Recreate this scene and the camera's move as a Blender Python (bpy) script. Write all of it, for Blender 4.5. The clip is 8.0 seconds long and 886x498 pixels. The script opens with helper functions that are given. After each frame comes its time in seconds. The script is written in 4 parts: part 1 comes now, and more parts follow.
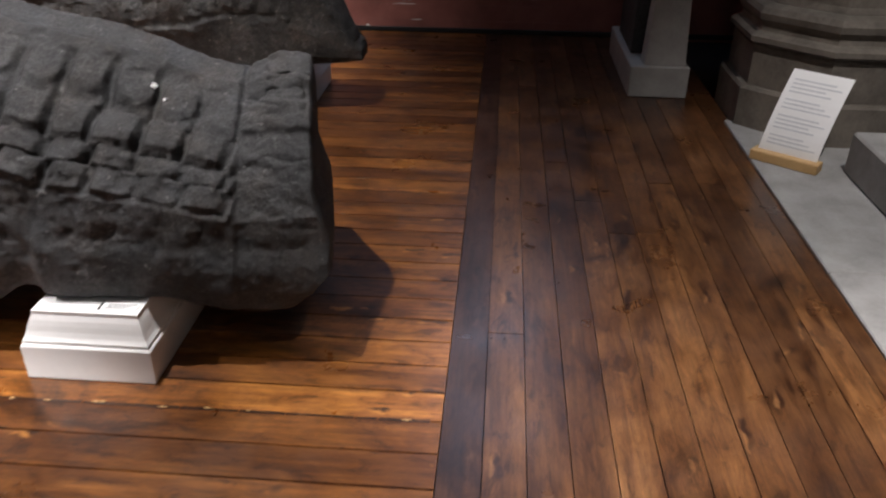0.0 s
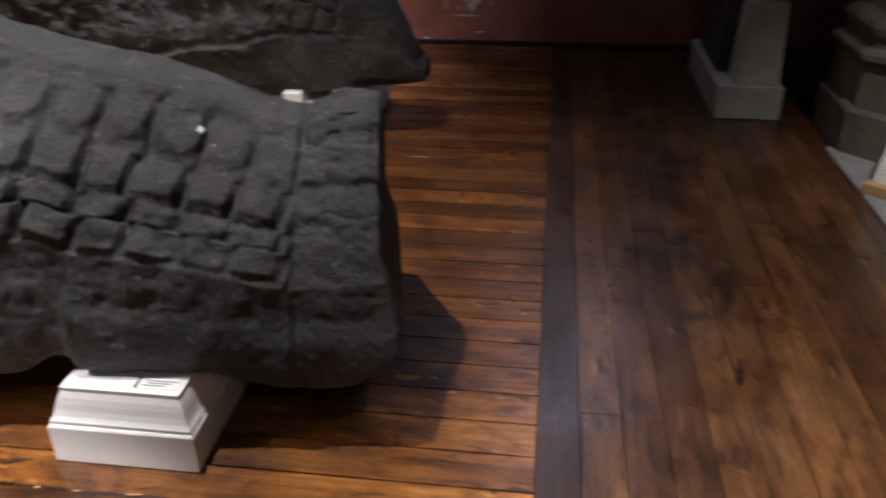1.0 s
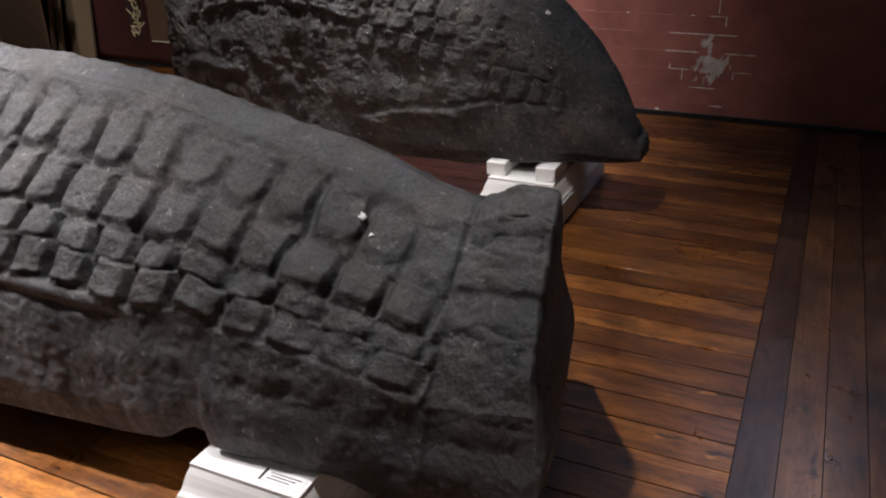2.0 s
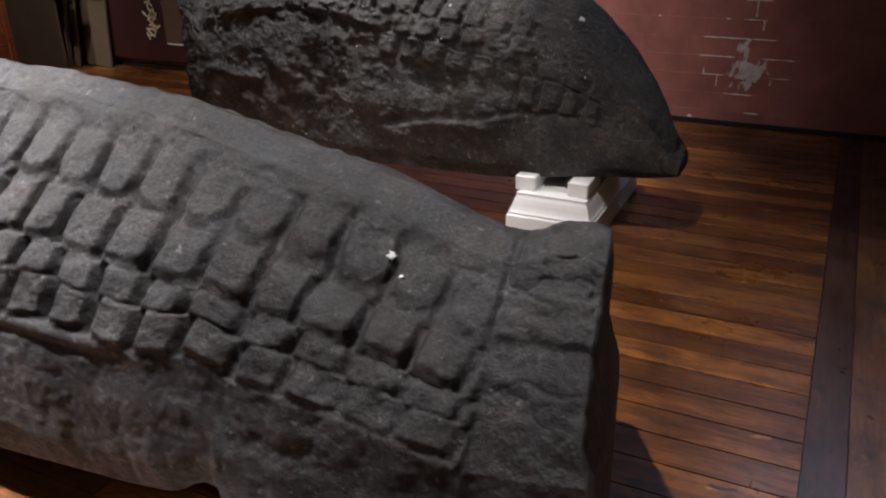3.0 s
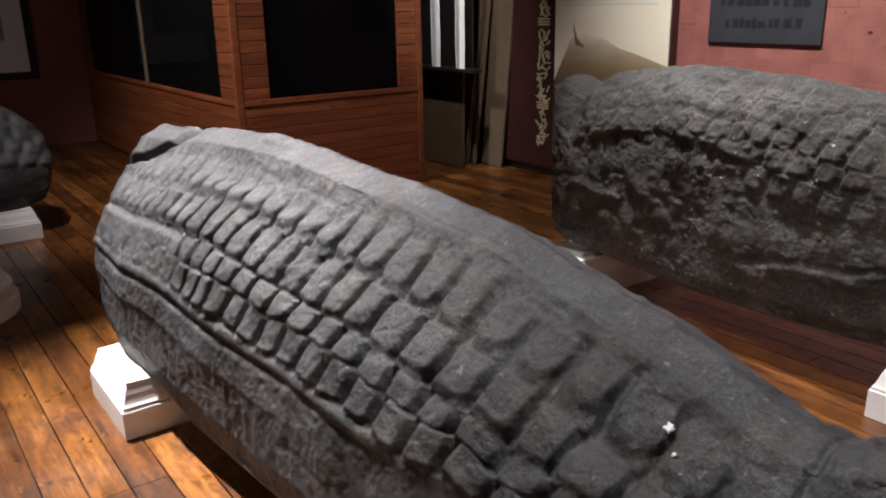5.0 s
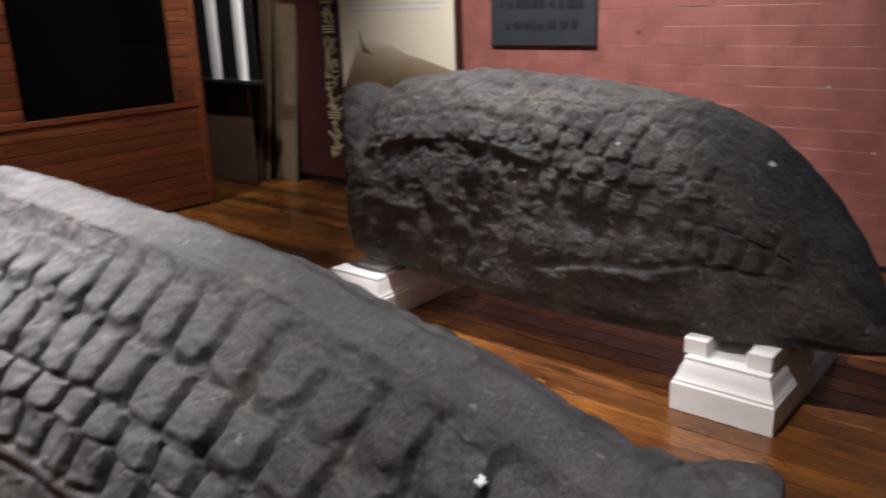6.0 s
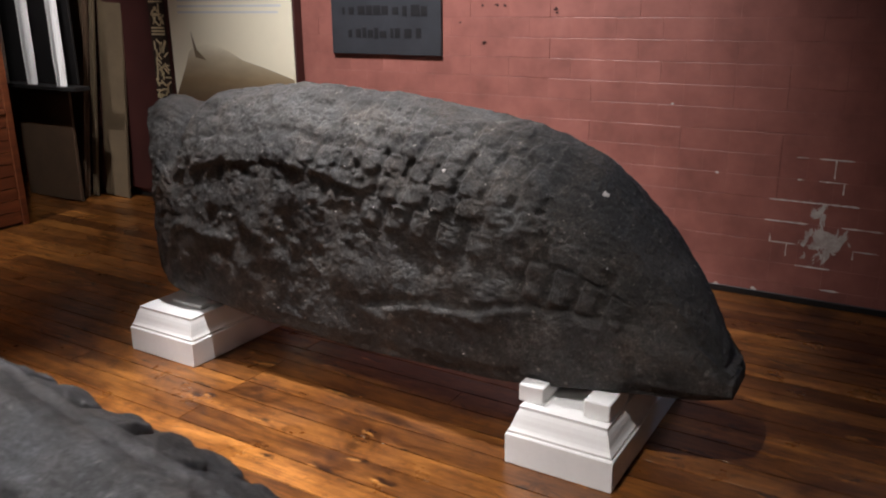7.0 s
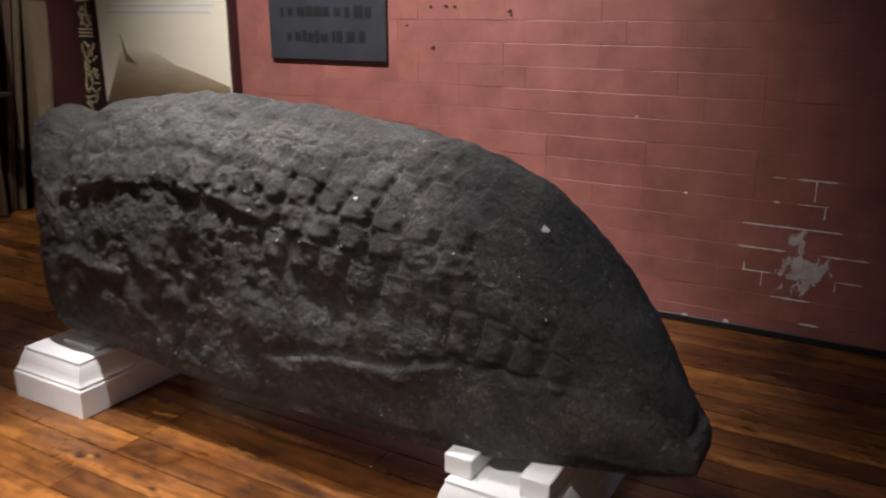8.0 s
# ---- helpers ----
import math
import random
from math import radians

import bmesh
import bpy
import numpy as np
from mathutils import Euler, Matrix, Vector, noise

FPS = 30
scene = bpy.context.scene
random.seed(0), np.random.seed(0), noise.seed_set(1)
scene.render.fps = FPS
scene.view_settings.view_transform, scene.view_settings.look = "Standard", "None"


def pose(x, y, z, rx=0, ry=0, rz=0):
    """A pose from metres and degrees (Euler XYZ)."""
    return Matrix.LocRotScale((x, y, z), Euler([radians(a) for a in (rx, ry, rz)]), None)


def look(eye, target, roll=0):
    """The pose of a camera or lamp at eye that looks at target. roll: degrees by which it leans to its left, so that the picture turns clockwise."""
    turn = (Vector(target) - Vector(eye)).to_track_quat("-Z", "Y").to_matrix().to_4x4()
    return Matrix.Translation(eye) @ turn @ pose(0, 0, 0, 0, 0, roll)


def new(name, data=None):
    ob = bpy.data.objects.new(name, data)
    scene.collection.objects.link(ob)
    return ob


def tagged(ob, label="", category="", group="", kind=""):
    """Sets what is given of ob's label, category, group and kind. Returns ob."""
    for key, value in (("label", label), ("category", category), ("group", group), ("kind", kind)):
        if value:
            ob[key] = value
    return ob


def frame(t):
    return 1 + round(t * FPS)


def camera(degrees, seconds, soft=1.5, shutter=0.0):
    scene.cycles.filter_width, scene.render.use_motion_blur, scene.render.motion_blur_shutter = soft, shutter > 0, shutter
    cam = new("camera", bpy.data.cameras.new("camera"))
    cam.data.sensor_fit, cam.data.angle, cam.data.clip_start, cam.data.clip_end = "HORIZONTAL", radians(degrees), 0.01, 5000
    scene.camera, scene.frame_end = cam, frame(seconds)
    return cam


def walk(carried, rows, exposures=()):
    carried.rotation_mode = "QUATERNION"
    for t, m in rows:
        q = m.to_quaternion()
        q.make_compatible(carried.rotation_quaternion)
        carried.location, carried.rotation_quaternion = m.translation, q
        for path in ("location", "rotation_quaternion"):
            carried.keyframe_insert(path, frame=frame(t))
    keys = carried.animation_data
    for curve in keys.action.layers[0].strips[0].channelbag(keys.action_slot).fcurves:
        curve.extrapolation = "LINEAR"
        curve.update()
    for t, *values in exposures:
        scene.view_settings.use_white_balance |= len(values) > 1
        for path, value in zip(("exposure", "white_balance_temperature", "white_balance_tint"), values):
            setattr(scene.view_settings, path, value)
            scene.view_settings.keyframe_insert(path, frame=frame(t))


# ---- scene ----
cam = camera(57.7, 8.0, 2.0, 0.35)
PATH = [
    (0, (0.241, 1.086, 1.379), (0.117, 2.839, 0.424), 0.6),
    (0.5, (0.18, 1.281, 1.364), (0.147, 3.062, 0.455), 1.2),
    (1, (0.112, 1.439, 1.368), (-0.126, 3.182, 0.417), -0.6),
    (1.5, (0.184, 1.596, 1.384), (-0.556, 3.251, 0.541), -0.8),
    (3, (0.041, 1.898, 1.407), (-0.765, 3.521, 0.56), -1.3),
    (3.5, (-0.009, 1.917, 1.405), (-1.188, 3.33, 0.62), -0.4),
    (4, (0.037, 1.986, 1.44), (-1.49, 3.091, 0.773), -0.4),
    (5.3, (0.105, 2.124, 1.451), (-1.432, 3.273, 0.888), -1.6),
    (5.5, (0.094, 2.16, 1.447), (-1.374, 3.39, 0.871), -2.0),
    (6, (-0.025, 2.282, 1.432), (-1.259, 3.744, 0.849), -2.0),
    (6.5, (-0.122, 2.463, 1.442), (-1.068, 4.109, 0.812), -3.4),
    (7, (-0.059, 2.707, 1.449), (-1.053, 4.34, 0.864), -0.5),
    (7.5, (-0.005, 2.911, 1.448), (-1.045, 4.519, 0.87), -0.3),
    (8, (-0.118, 3.177, 1.425), (-1.075, 4.837, 0.852), 0.0),
]
walk(cam, [(t, look(eye, target, roll)) for t, eye, target, roll in PATH],
     [(0.0, 0.1), (0.5, 0.0), (1.0, -0.24), (1.5, -0.2), (3.0, -0.12), (3.5, -0.06), (5.5, 0.05), (8.0, 0.0)])

# ---- light ----
def nodes_of(owner):
    owner.use_nodes = True
    tree = owner.node_tree
    tree.nodes.clear()
    return tree


world = bpy.data.worlds.new("world")
scene.world = world
wt = nodes_of(world)
sky = wt.nodes.new("ShaderNodeTexSky")
sky.sky_type, sky.sun_disc = "NISHITA", False
sky.sun_elevation, sky.sun_rotation = radians(12), radians(200)
wbg = wt.nodes.new("ShaderNodeBackground")
wbg.inputs["Strength"].default_value = 0.12
wout = wt.nodes.new("ShaderNodeOutputWorld")
wt.links.new(sky.outputs[0], wbg.inputs[0])
wt.links.new(wbg.outputs[0], wout.inputs[0])


def spot(name, eye, target, watts, degrees, blend=0.5, colour=(1.0, 0.86, 0.68), radius=0.04):
    data = bpy.data.lights.new(name, "SPOT")
    data.energy, data.spot_size, data.spot_blend = watts, radians(degrees), blend
    data.color, data.shadow_soft_size = colour, radius
    ob = new(name, data)
    ob.matrix_world = look(eye, target)
    return ob


WARM = (1.0, 0.955, 0.965)
spot("spot_lamp_entrance", (1.4, 1.5, 3.9), (1.1, 2.0, 0.0), 1850, 50, 1.0, WARM, 0.08)
# added fill, no known fitting: brightens the sheet and kerb
spot("sign_fill_spot", (1.5, 2.8, 3.9), (1.8, 4.2, 0.2), 430, 42, 1.0, WARM, 0.05)
spot("spot_lamp_aisle", (-1.15, 2.95, 3.9), (-0.86, 3.55, 0.4), 690, 61, 1.0, WARM, 0.05)
# added fill for plinth front and floor, cone kept narrow below the stone
spot("plinth_fill_spot", (-0.5, -0.7, 3.1), (-1.02, 1.9, 0.0), 680, 20.5, 0.4, WARM, 0.05)
spot("spot_lamp_near_stone", (-3.6, 2.25, 3.7), (-2.55, 3.05, 0.65), 2500, 48, 0.9, (1.0, 0.95, 0.98), 0.05)
spot("spot_lamp_far_stone", (-2.15, 4.74, 3.9), (-1.95, 5.65, 0.0), 1200, 46, 0.9, (0.98, 0.95, 0.98), 0.06)
spot("spot_lamp_wall", (-2.5, 4.6, 3.9), (-2.55, 6.84, 1.5), 960, 71, 1.0, WARM, 0.05)
spot("spot_lamp_booth", (-4.6, 2.5, 3.9), (-6.1, 4.6, 0.6), 640, 68, 0.9, WARM, 0.06)
# unseen spot added to lift the rack, papers and leaning boards
spot("corner_fill_spot", (-4.2, 5.1, 3.4), (-5.75, 6.5, 0.9), 260, 36, 0.8, WARM, 0.05)
# unseen area fills, added to give the hall a dim general light
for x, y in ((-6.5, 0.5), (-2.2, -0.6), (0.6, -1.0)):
    data = bpy.data.lights.new("hall_fill", "AREA")
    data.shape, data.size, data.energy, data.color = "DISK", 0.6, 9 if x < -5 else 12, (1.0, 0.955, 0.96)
    new("hall_fill", data).matrix_world = look((x, y, 4.3), (x, y + 0.6, 0))
# daylight in the opening of the tall window
data = bpy.data.lights.new("window_light", "AREA")
data.shape, data.size, data.size_y, data.energy, data.color = "RECTANGLE", 0.95, 1.85, 14, (0.55, 0.70, 1.0)
new("window_light", data).matrix_world = look((0.3, 6.82, 3.15), (0.0, 4.0, 0.6))


# ---- materials ----
def ramp(tree, fac, stops):
    n = tree.nodes.new("ShaderNodeValToRGB")
    while len(n.color_ramp.elements) < len(stops):
        n.color_ramp.elements.new(0.5)
    for e, (p, c) in zip(n.color_ramp.elements, stops):
        e.position = p
        e.color = (*c, 1) if len(c) == 3 else c
    tree.links.new(fac, n.inputs[0])
    return n.outputs[0]


def grey(v):
    return (v, v, v)


class Mat:
    """A small wrapper that chains nodes of one material."""

    def __init__(self, name, rough=0.6, metal=0.0):
        self.m = bpy.data.materials.new(name)
        self.t = nodes_of(self.m)
        self.b = self.t.nodes.new("ShaderNodeBsdfPrincipled")
        out = self.t.nodes.new("ShaderNodeOutputMaterial")
        self.t.links.new(self.b.outputs[0], out.inputs[0])
        self.b.inputs["Roughness"].default_value = rough
        self.b.inputs["Metallic"].default_value = metal

    def node(self, kind, **values):
        n = self.t.nodes.new(kind)
        for k, v in values.items():
            n.inputs[k].default_value = v
        return n

    def link(self, a, b):
        self.t.links.new(a, b)

    def place(self, scale=(1, 1, 1), shift=False):
        """World position, scaled; with shift each object has its own offset."""
        p = self.t.nodes.new("ShaderNodeNewGeometry").outputs["Position"]
        if shift:
            r = self.t.nodes.new("ShaderNodeObjectInfo").outputs["Random"]
            add = self.t.nodes.new("ShaderNodeVectorMath")
            add.operation = "MULTIPLY_ADD"
            comb = self.t.nodes.new("ShaderNodeCombineXYZ")
            for i in range(3):
                self.link(r, comb.inputs[i])
            self.link(comb.outputs[0], add.inputs[0])
            add.inputs[1].default_value = (37.0, 53.0, 71.0)
            self.link(p, add.inputs[2])
            p = add.outputs[0]
        mp = self.t.nodes.new("ShaderNodeMapping")
        mp.inputs["Scale"].default_value = scale
        self.link(p, mp.inputs["Vector"])
        return mp.outputs[0]

    def noise(self, vec, scale, detail=4.0, rough=0.55, warp=0.0):
        n = self.node("ShaderNodeTexNoise", Scale=scale, Detail=detail, Roughness=rough, Distortion=warp)
        self.link(vec, n.inputs["Vector"])
        return n.outputs[0]

    def mix(self, fac, a, b, how="MIX"):
        n = self.t.nodes.new("ShaderNodeMix")
        n.data_type, n.blend_type = "RGBA", how
        for s, v in ((n.inputs["Factor"], fac), (n.inputs["A"], a), (n.inputs["B"], b)):
            if isinstance(v, (int, float)):
                s.default_value = v
            elif isinstance(v, tuple):
                s.default_value = (*v, 1)
            else:
                self.link(v, s)
        return n.outputs["Result"]

    def colour(self, c):
        if isinstance(c, tuple):
            self.b.inputs["Base Color"].default_value = (*c, 1)
        else:
            self.link(c, self.b.inputs["Base Color"])

    def rough(self, r):
        self.link(r, self.b.inputs["Roughness"])

    def bump(self, h, strength=0.3, distance=0.01):
        n = self.node("ShaderNodeBump", Strength=strength, Distance=distance)
        self.link(h, n.inputs["Height"])
        self.link(n.outputs[0], self.b.inputs["Normal"])


def wood_floor(name, along, dark, mid, light):
    m = Mat(name)
    s = (1.0, 14.0, 1.0) if along == "x" else (14.0, 1.0, 1.0)
    fine = (2.5, 60.0, 1.0) if along == "x" else (60.0, 2.5, 1.0)
    vec = m.place(s, True)
    g = m.noise(vec, 1.3, 9, 0.7, 0.7)
    f = m.noise(m.place(fine, True), 1.5, 5, 0.6)
    col = ramp(m.t, g, [(0.20, dark), (0.5, mid), (0.86, light)])
    col = m.mix(0.5, col, ramp(m.t, f, [(0.28, grey(0.25)), (0.48, grey(0.85)), (0.68, grey(1.25))]), "MULTIPLY")
    rnd = m.t.nodes.new("ShaderNodeObjectInfo").outputs["Random"]
    col = m.mix(0.85 if along == "x" else 0.5, col, ramp(m.t, rnd, [(0.0, (0.42, 0.36, 0.33)), (0.35, (0.70, 0.64, 0.60)), (0.7, (1.0, 0.97, 0.92)), (1.0, (1.5, 1.48, 1.32))]), "MULTIPLY")
    stain = m.noise(m.place((1.6, 2.6, 1) if along == "x" else (2.6, 1.6, 1)), 1.0, 10, 0.74, 0.5)
    col = m.mix(0.9, col, ramp(m.t, stain, [(0.36, (0.16, 0.14, 0.14)), (0.46, (0.7, 0.64, 0.6)), (0.55, (1.0, 1.0, 1.0)), (0.68, (1.3, 1.28, 1.2))]), "MULTIPLY")
    blot = m.noise(m.place((3.0, 9.0, 1) if along == "x" else (9.0, 3.0, 1)), 2.6, 9, 0.76, 0.8)
    col = m.mix(0.78, col, ramp(m.t, blot, [(0.38, (0.2, 0.15, 0.15)), (0.46, (0.75, 0.69, 0.65)), (0.56, (1.0, 1.0, 1.0)), (0.68, (1.35, 1.32, 1.15))]), "MULTIPLY")
    k = m.node("ShaderNodeTexVoronoi", Scale=1.0)
    kv = m.t.nodes.new("ShaderNodeVectorMath")
    kv.operation = "MULTIPLY_ADD"
    kn = m.node("ShaderNodeTexNoise", Scale=9.0, Detail=4.0)
    m.link(m.place((1, 1, 1)), kn.inputs["Vector"])
    m.link(kn.outputs["Color"], kv.inputs[0])
    kv.inputs[1].default_value = (1.3, 1.3, 0.0)
    m.link(m.place((4.0, 15.0, 1.0) if along == "x" else (15.0, 4.0, 1.0), True), kv.inputs[2])
    m.link(kv.outputs[0], k.inputs["Vector"])
    col = m.mix(ramp(m.t, k.outputs["Distance"], [(0.07, grey(0.95)), (0.21, grey(0.0))]), col, (0.016, 0.006, 0.003))
    dash = m.node("ShaderNodeTexVoronoi", Scale=1.0)
    shifted = m.t.nodes.new("ShaderNodeVectorMath")
    shifted.operation = "ADD"
    m.link(kv.outputs[0], shifted.inputs[0])
    shifted.inputs[1].default_value = (0.10, 0.22, 0.0) if along == "x" else (0.22, 0.10, 0.0)
    m.link(shifted.outputs[0], dash.inputs["Vector"])
    col = m.mix(ramp(m.t, dash.outputs["Distance"], [(0.03, grey(0.5)), (0.14, grey(0.0))]), col, tuple(c * 1.2 for c in light))
    m.colour(col)
    m.rough(ramp(m.t, m.noise(m.place((1, 1, 1)), 4, 5, 0.6), [(0.3, grey(0.24)), (0.7, grey(0.46))]))
    m.bump(f, 0.25, 0.002)
    m.b.inputs["Coat Weight"].default_value = 0.13
    m.b.inputs["Coat Roughness"].default_value = 0.22
    return m.m


FLOOR_X = wood_floor("varnished_boards_across", "x", (0.040, 0.013, 0.005), (0.21, 0.082, 0.019), (0.47, 0.205, 0.050))
FLOOR_Y = wood_floor("varnished_boards_along", "y", (0.030, 0.012, 0.006), (0.100, 0.044, 0.017), (0.20, 0.097, 0.037))
FLOOR_EDGE = wood_floor("dark_stained_border_board", "y", (0.02, 0.0085, 0.005), (0.055, 0.024, 0.012), (0.11, 0.05, 0.024))


def stone_material(name, dark, mid, light, fleck, relief):
    m = Mat(name, 0.82)
    v = m.place()
    big = m.noise(v, 4.5, 8, 0.68, 0.3)
    grain = m.noise(v, 55.0, 6, 0.65)
    spots = m.noise(v, 44.0, 3, 0.5)
    col = ramp(m.t, big, [(0.33, dark), (0.51, mid), (0.70, light)])
    col = m.mix(0.7, col, ramp(m.t, grain, [(0.3, grey(0.35)), (0.62, grey(1.3))]), "MULTIPLY")
    hue = m.noise(v, 7.0, 6, 0.65)
    col = m.mix(0.45, col, ramp(m.t, hue, [(0.36, (1.3, 1.05, 0.82)), (0.5, (1.0, 1.0, 1.0)), (0.64, (0.8, 0.95, 1.1))]), "MULTIPLY")
    scuff = m.noise(v, 24.0, 8, 0.75, 0.4)
    col = m.mix(ramp(m.t, scuff, [(0.57, grey(0.0)), (0.70, grey(0.75))]), col, tuple(c * 0.6 for c in fleck))
    col = m.mix(ramp(m.t, spots, [(0.675, grey(0.0)), (0.73, grey(0.7))]), col, fleck)
    speck = m.noise(v, 120.0, 4, 0.7)
    col = m.mix(0.75, col, ramp(m.t, speck, [(0.32, grey(0.45)), (0.5, grey(1.0)), (0.66, grey(2.3))]), "MULTIPLY")
    pits = m.noise(v, 75.0, 4, 0.6, 0.3)
    col = m.mix(ramp(m.t, pits, [(0.26, grey(0.85)), (0.38, grey(0.0))]), col, tuple(c * 0.35 for c in dark))
    m.colour(col)
    m.rough(ramp(m.t, grain, [(0.3, grey(0.42)), (0.65, grey(0.78))]))
    both = m.mix(0.5, m.mix(0.5, m.noise(v, 140.0, 6, 0.7), pits), grain)
    m.bump(both, 1.0, relief)
    return m.m


STONE_A = stone_material("dark_sandstone", (0.012, 0.0118, 0.0118), (0.027, 0.0262, 0.0256), (0.055, 0.054, 0.055), (0.13, 0.125, 0.12), 0.011)
STONE_B = stone_material("weathered_sandstone", (0.012, 0.0105, 0.009), (0.036, 0.032, 0.028), (0.088, 0.082, 0.074), (0.24, 0.22, 0.19), 0.022)


def painted(name, colour, rough=0.5, wear=0.15, bump=0.1):
    m = Mat(name, rough)
    v = m.place()
    n = m.noise(v, 6.0, 6, 0.6)
    g = m.noise(v, 60.0, 4, 0.6)
    low = tuple(c * (1 - wear) for c in colour)
    m.colour(m.mix(0.25, ramp(m.t, n, [(0.35, low), (0.65, colour)]), ramp(m.t, g, [(0.3, low), (0.7, colour)])))
    m.bump(g, bump, 0.003)
    return m.m


WHITE = painted("white_gloss_paint", (0.86, 0.85, 0.82), 0.42, 0.10, 0.05)
# white paint of the display base, its dim corner's shade mixed into the colour
SHADED_WHITE = painted("shaded_white_paint", (0.38, 0.37, 0.345), 0.5, 0.3, 0.1)
GREY_STONE = painted("pale_grey_stone", (0.30, 0.29, 0.275), 0.85, 0.35, 0.4)
PIER_STONE = painted("pier_sandstone", (0.17, 0.146, 0.118), 0.85, 0.6, 0.8)
PLASTER = painted("plain_plaster", (0.24, 0.16, 0.14), 0.85, 0.15, 0.1)
DARK = painted("near_black", (0.012, 0.011, 0.011), 0.5, 0.3, 0.05)
INK = painted("dark_grey_ink", (0.10, 0.10, 0.10), 0.7, 0.1, 0.0)
PALE_INK = painted("pale_grey_ink", (0.60, 0.61, 0.62), 0.7, 0.1, 0.0)
PAPER = painted("white_paper", (0.82, 0.82, 0.80), 0.35, 0.03, 0.0)
PINE = painted("pale_pine", (0.52, 0.33, 0.14), 0.5, 0.25, 0.1)
SLATE = painted("dark_slate_plaque", (0.035, 0.038, 0.045), 0.45, 0.3, 0.15)
SLATE_LETTER = painted("black_lettering", (0.012, 0.012, 0.014), 0.5, 0.2, 0.0)
CREAM = painted("cream_poster", (0.76, 0.71, 0.55), 0.5, 0.04, 0.0)
SAND = painted("brown_picture_tone", (0.20, 0.145, 0.09), 0.5, 0.5, 0.0)
GOLD = painted("dull_gold_pattern", (0.62, 0.50, 0.30), 0.5, 0.35, 0.1)
MAROON = painted("maroon_board", (0.045, 0.012, 0.010), 0.5, 0.3, 0.05)
TAN_BOARD = painted("tan_hardboard", (0.13, 0.092, 0.052), 0.7, 0.25, 0.1)
BROWN_BOARD = painted("brown_hardboard", (0.10, 0.058, 0.032), 0.7, 0.3, 0.1)
GREENISH = painted("green_picture_tone", (0.30, 0.45, 0.30), 0.5, 0.3, 0.0)
MORTAR = painted("bare_mortar", (0.72, 0.68, 0.64), 0.9, 0.25, 0.3)
WALL_JOINT = painted("painted_joint", (0.22, 0.082, 0.067), 0.6, 0.3, 0.2)
SPLASH = painted("white_paint_splash", (0.75, 0.77, 0.74), 0.5, 0.1, 0.1)


def brick_paint():
    m = Mat("red_painted_brick", 0.5)
    v = m.place()
    n = m.noise(v, 5.0, 6, 0.62)
    col = ramp(m.t, n, [(0.3, (0.20, 0.074, 0.060)), (0.55, (0.275, 0.102, 0.083)), (0.75, (0.335, 0.132, 0.108))])
    rnd = m.t.nodes.new("ShaderNodeObjectInfo").outputs["Random"]
    col = m.mix(0.5, col, ramp(m.t, rnd, [(0.0, grey(0.9)), (1.0, grey(1.08))]), "MULTIPLY")
    # flaked spot, bare mortar and plaster showing
    pos = m.t.nodes.new("ShaderNodeNewGeometry").outputs["Position"]
    near = None
    for cx, cz, ax, az in ((-0.450, 0.45, 0.060, 0.11), (-0.425, 0.32, 0.12, 0.13)):
        sub = m.t.nodes.new("ShaderNodeVectorMath")
        sub.operation = "SUBTRACT"
        m.link(pos, sub.inputs[0])
        sub.inputs[1].default_value = (cx, 6.84, cz)
        mul = m.t.nodes.new("ShaderNodeVectorMath")
        mul.operation = "MULTIPLY"
        m.link(sub.outputs[0], mul.inputs[0])
        mul.inputs[1].default_value = (1 / ax, 0.0, 1 / az)
        ln = m.t.nodes.new("ShaderNodeVectorMath")
        ln.operation = "LENGTH"
        m.link(mul.outputs[0], ln.inputs[0])
        if near is None:
            near = ln.outputs["Value"]
        else:
            least = m.t.nodes.new("ShaderNodeMath")
            least.operation = "MINIMUM"
            m.link(near, least.inputs[0])
            m.link(ln.outputs["Value"], least.inputs[1])
            near = least.outputs[0]
    add = m.t.nodes.new("ShaderNodeMath")
    add.operation = "MULTIPLY_ADD"
    m.link(m.noise(m.place((1.6, 1.0, 1.0)), 10.0, 5, 0.6, 1.2), add.inputs[0])
    add.inputs[1].default_value = 4.5
    m.link(near, add.inputs[2])
    mr = m.node("ShaderNodeMapRange")
    m.link(add.outputs[0], mr.inputs["Value"])
    mr.inputs["From Min"].default_value, mr.inputs["From Max"].default_value = 2.80, 2.70
    bare = ramp(m.t, m.noise(v, 22.0, 5, 0.6), [(0.35, (0.34, 0.28, 0.26)), (0.6, (0.50, 0.49, 0.46))])
    m.colour(m.mix(mr.outputs[0], col, bare))
    m.bump(m.mix(0.4, n, m.noise(v, 45.0, 5, 0.6)), 0.35, 0.006)
    return m.m


BRICK = brick_paint()


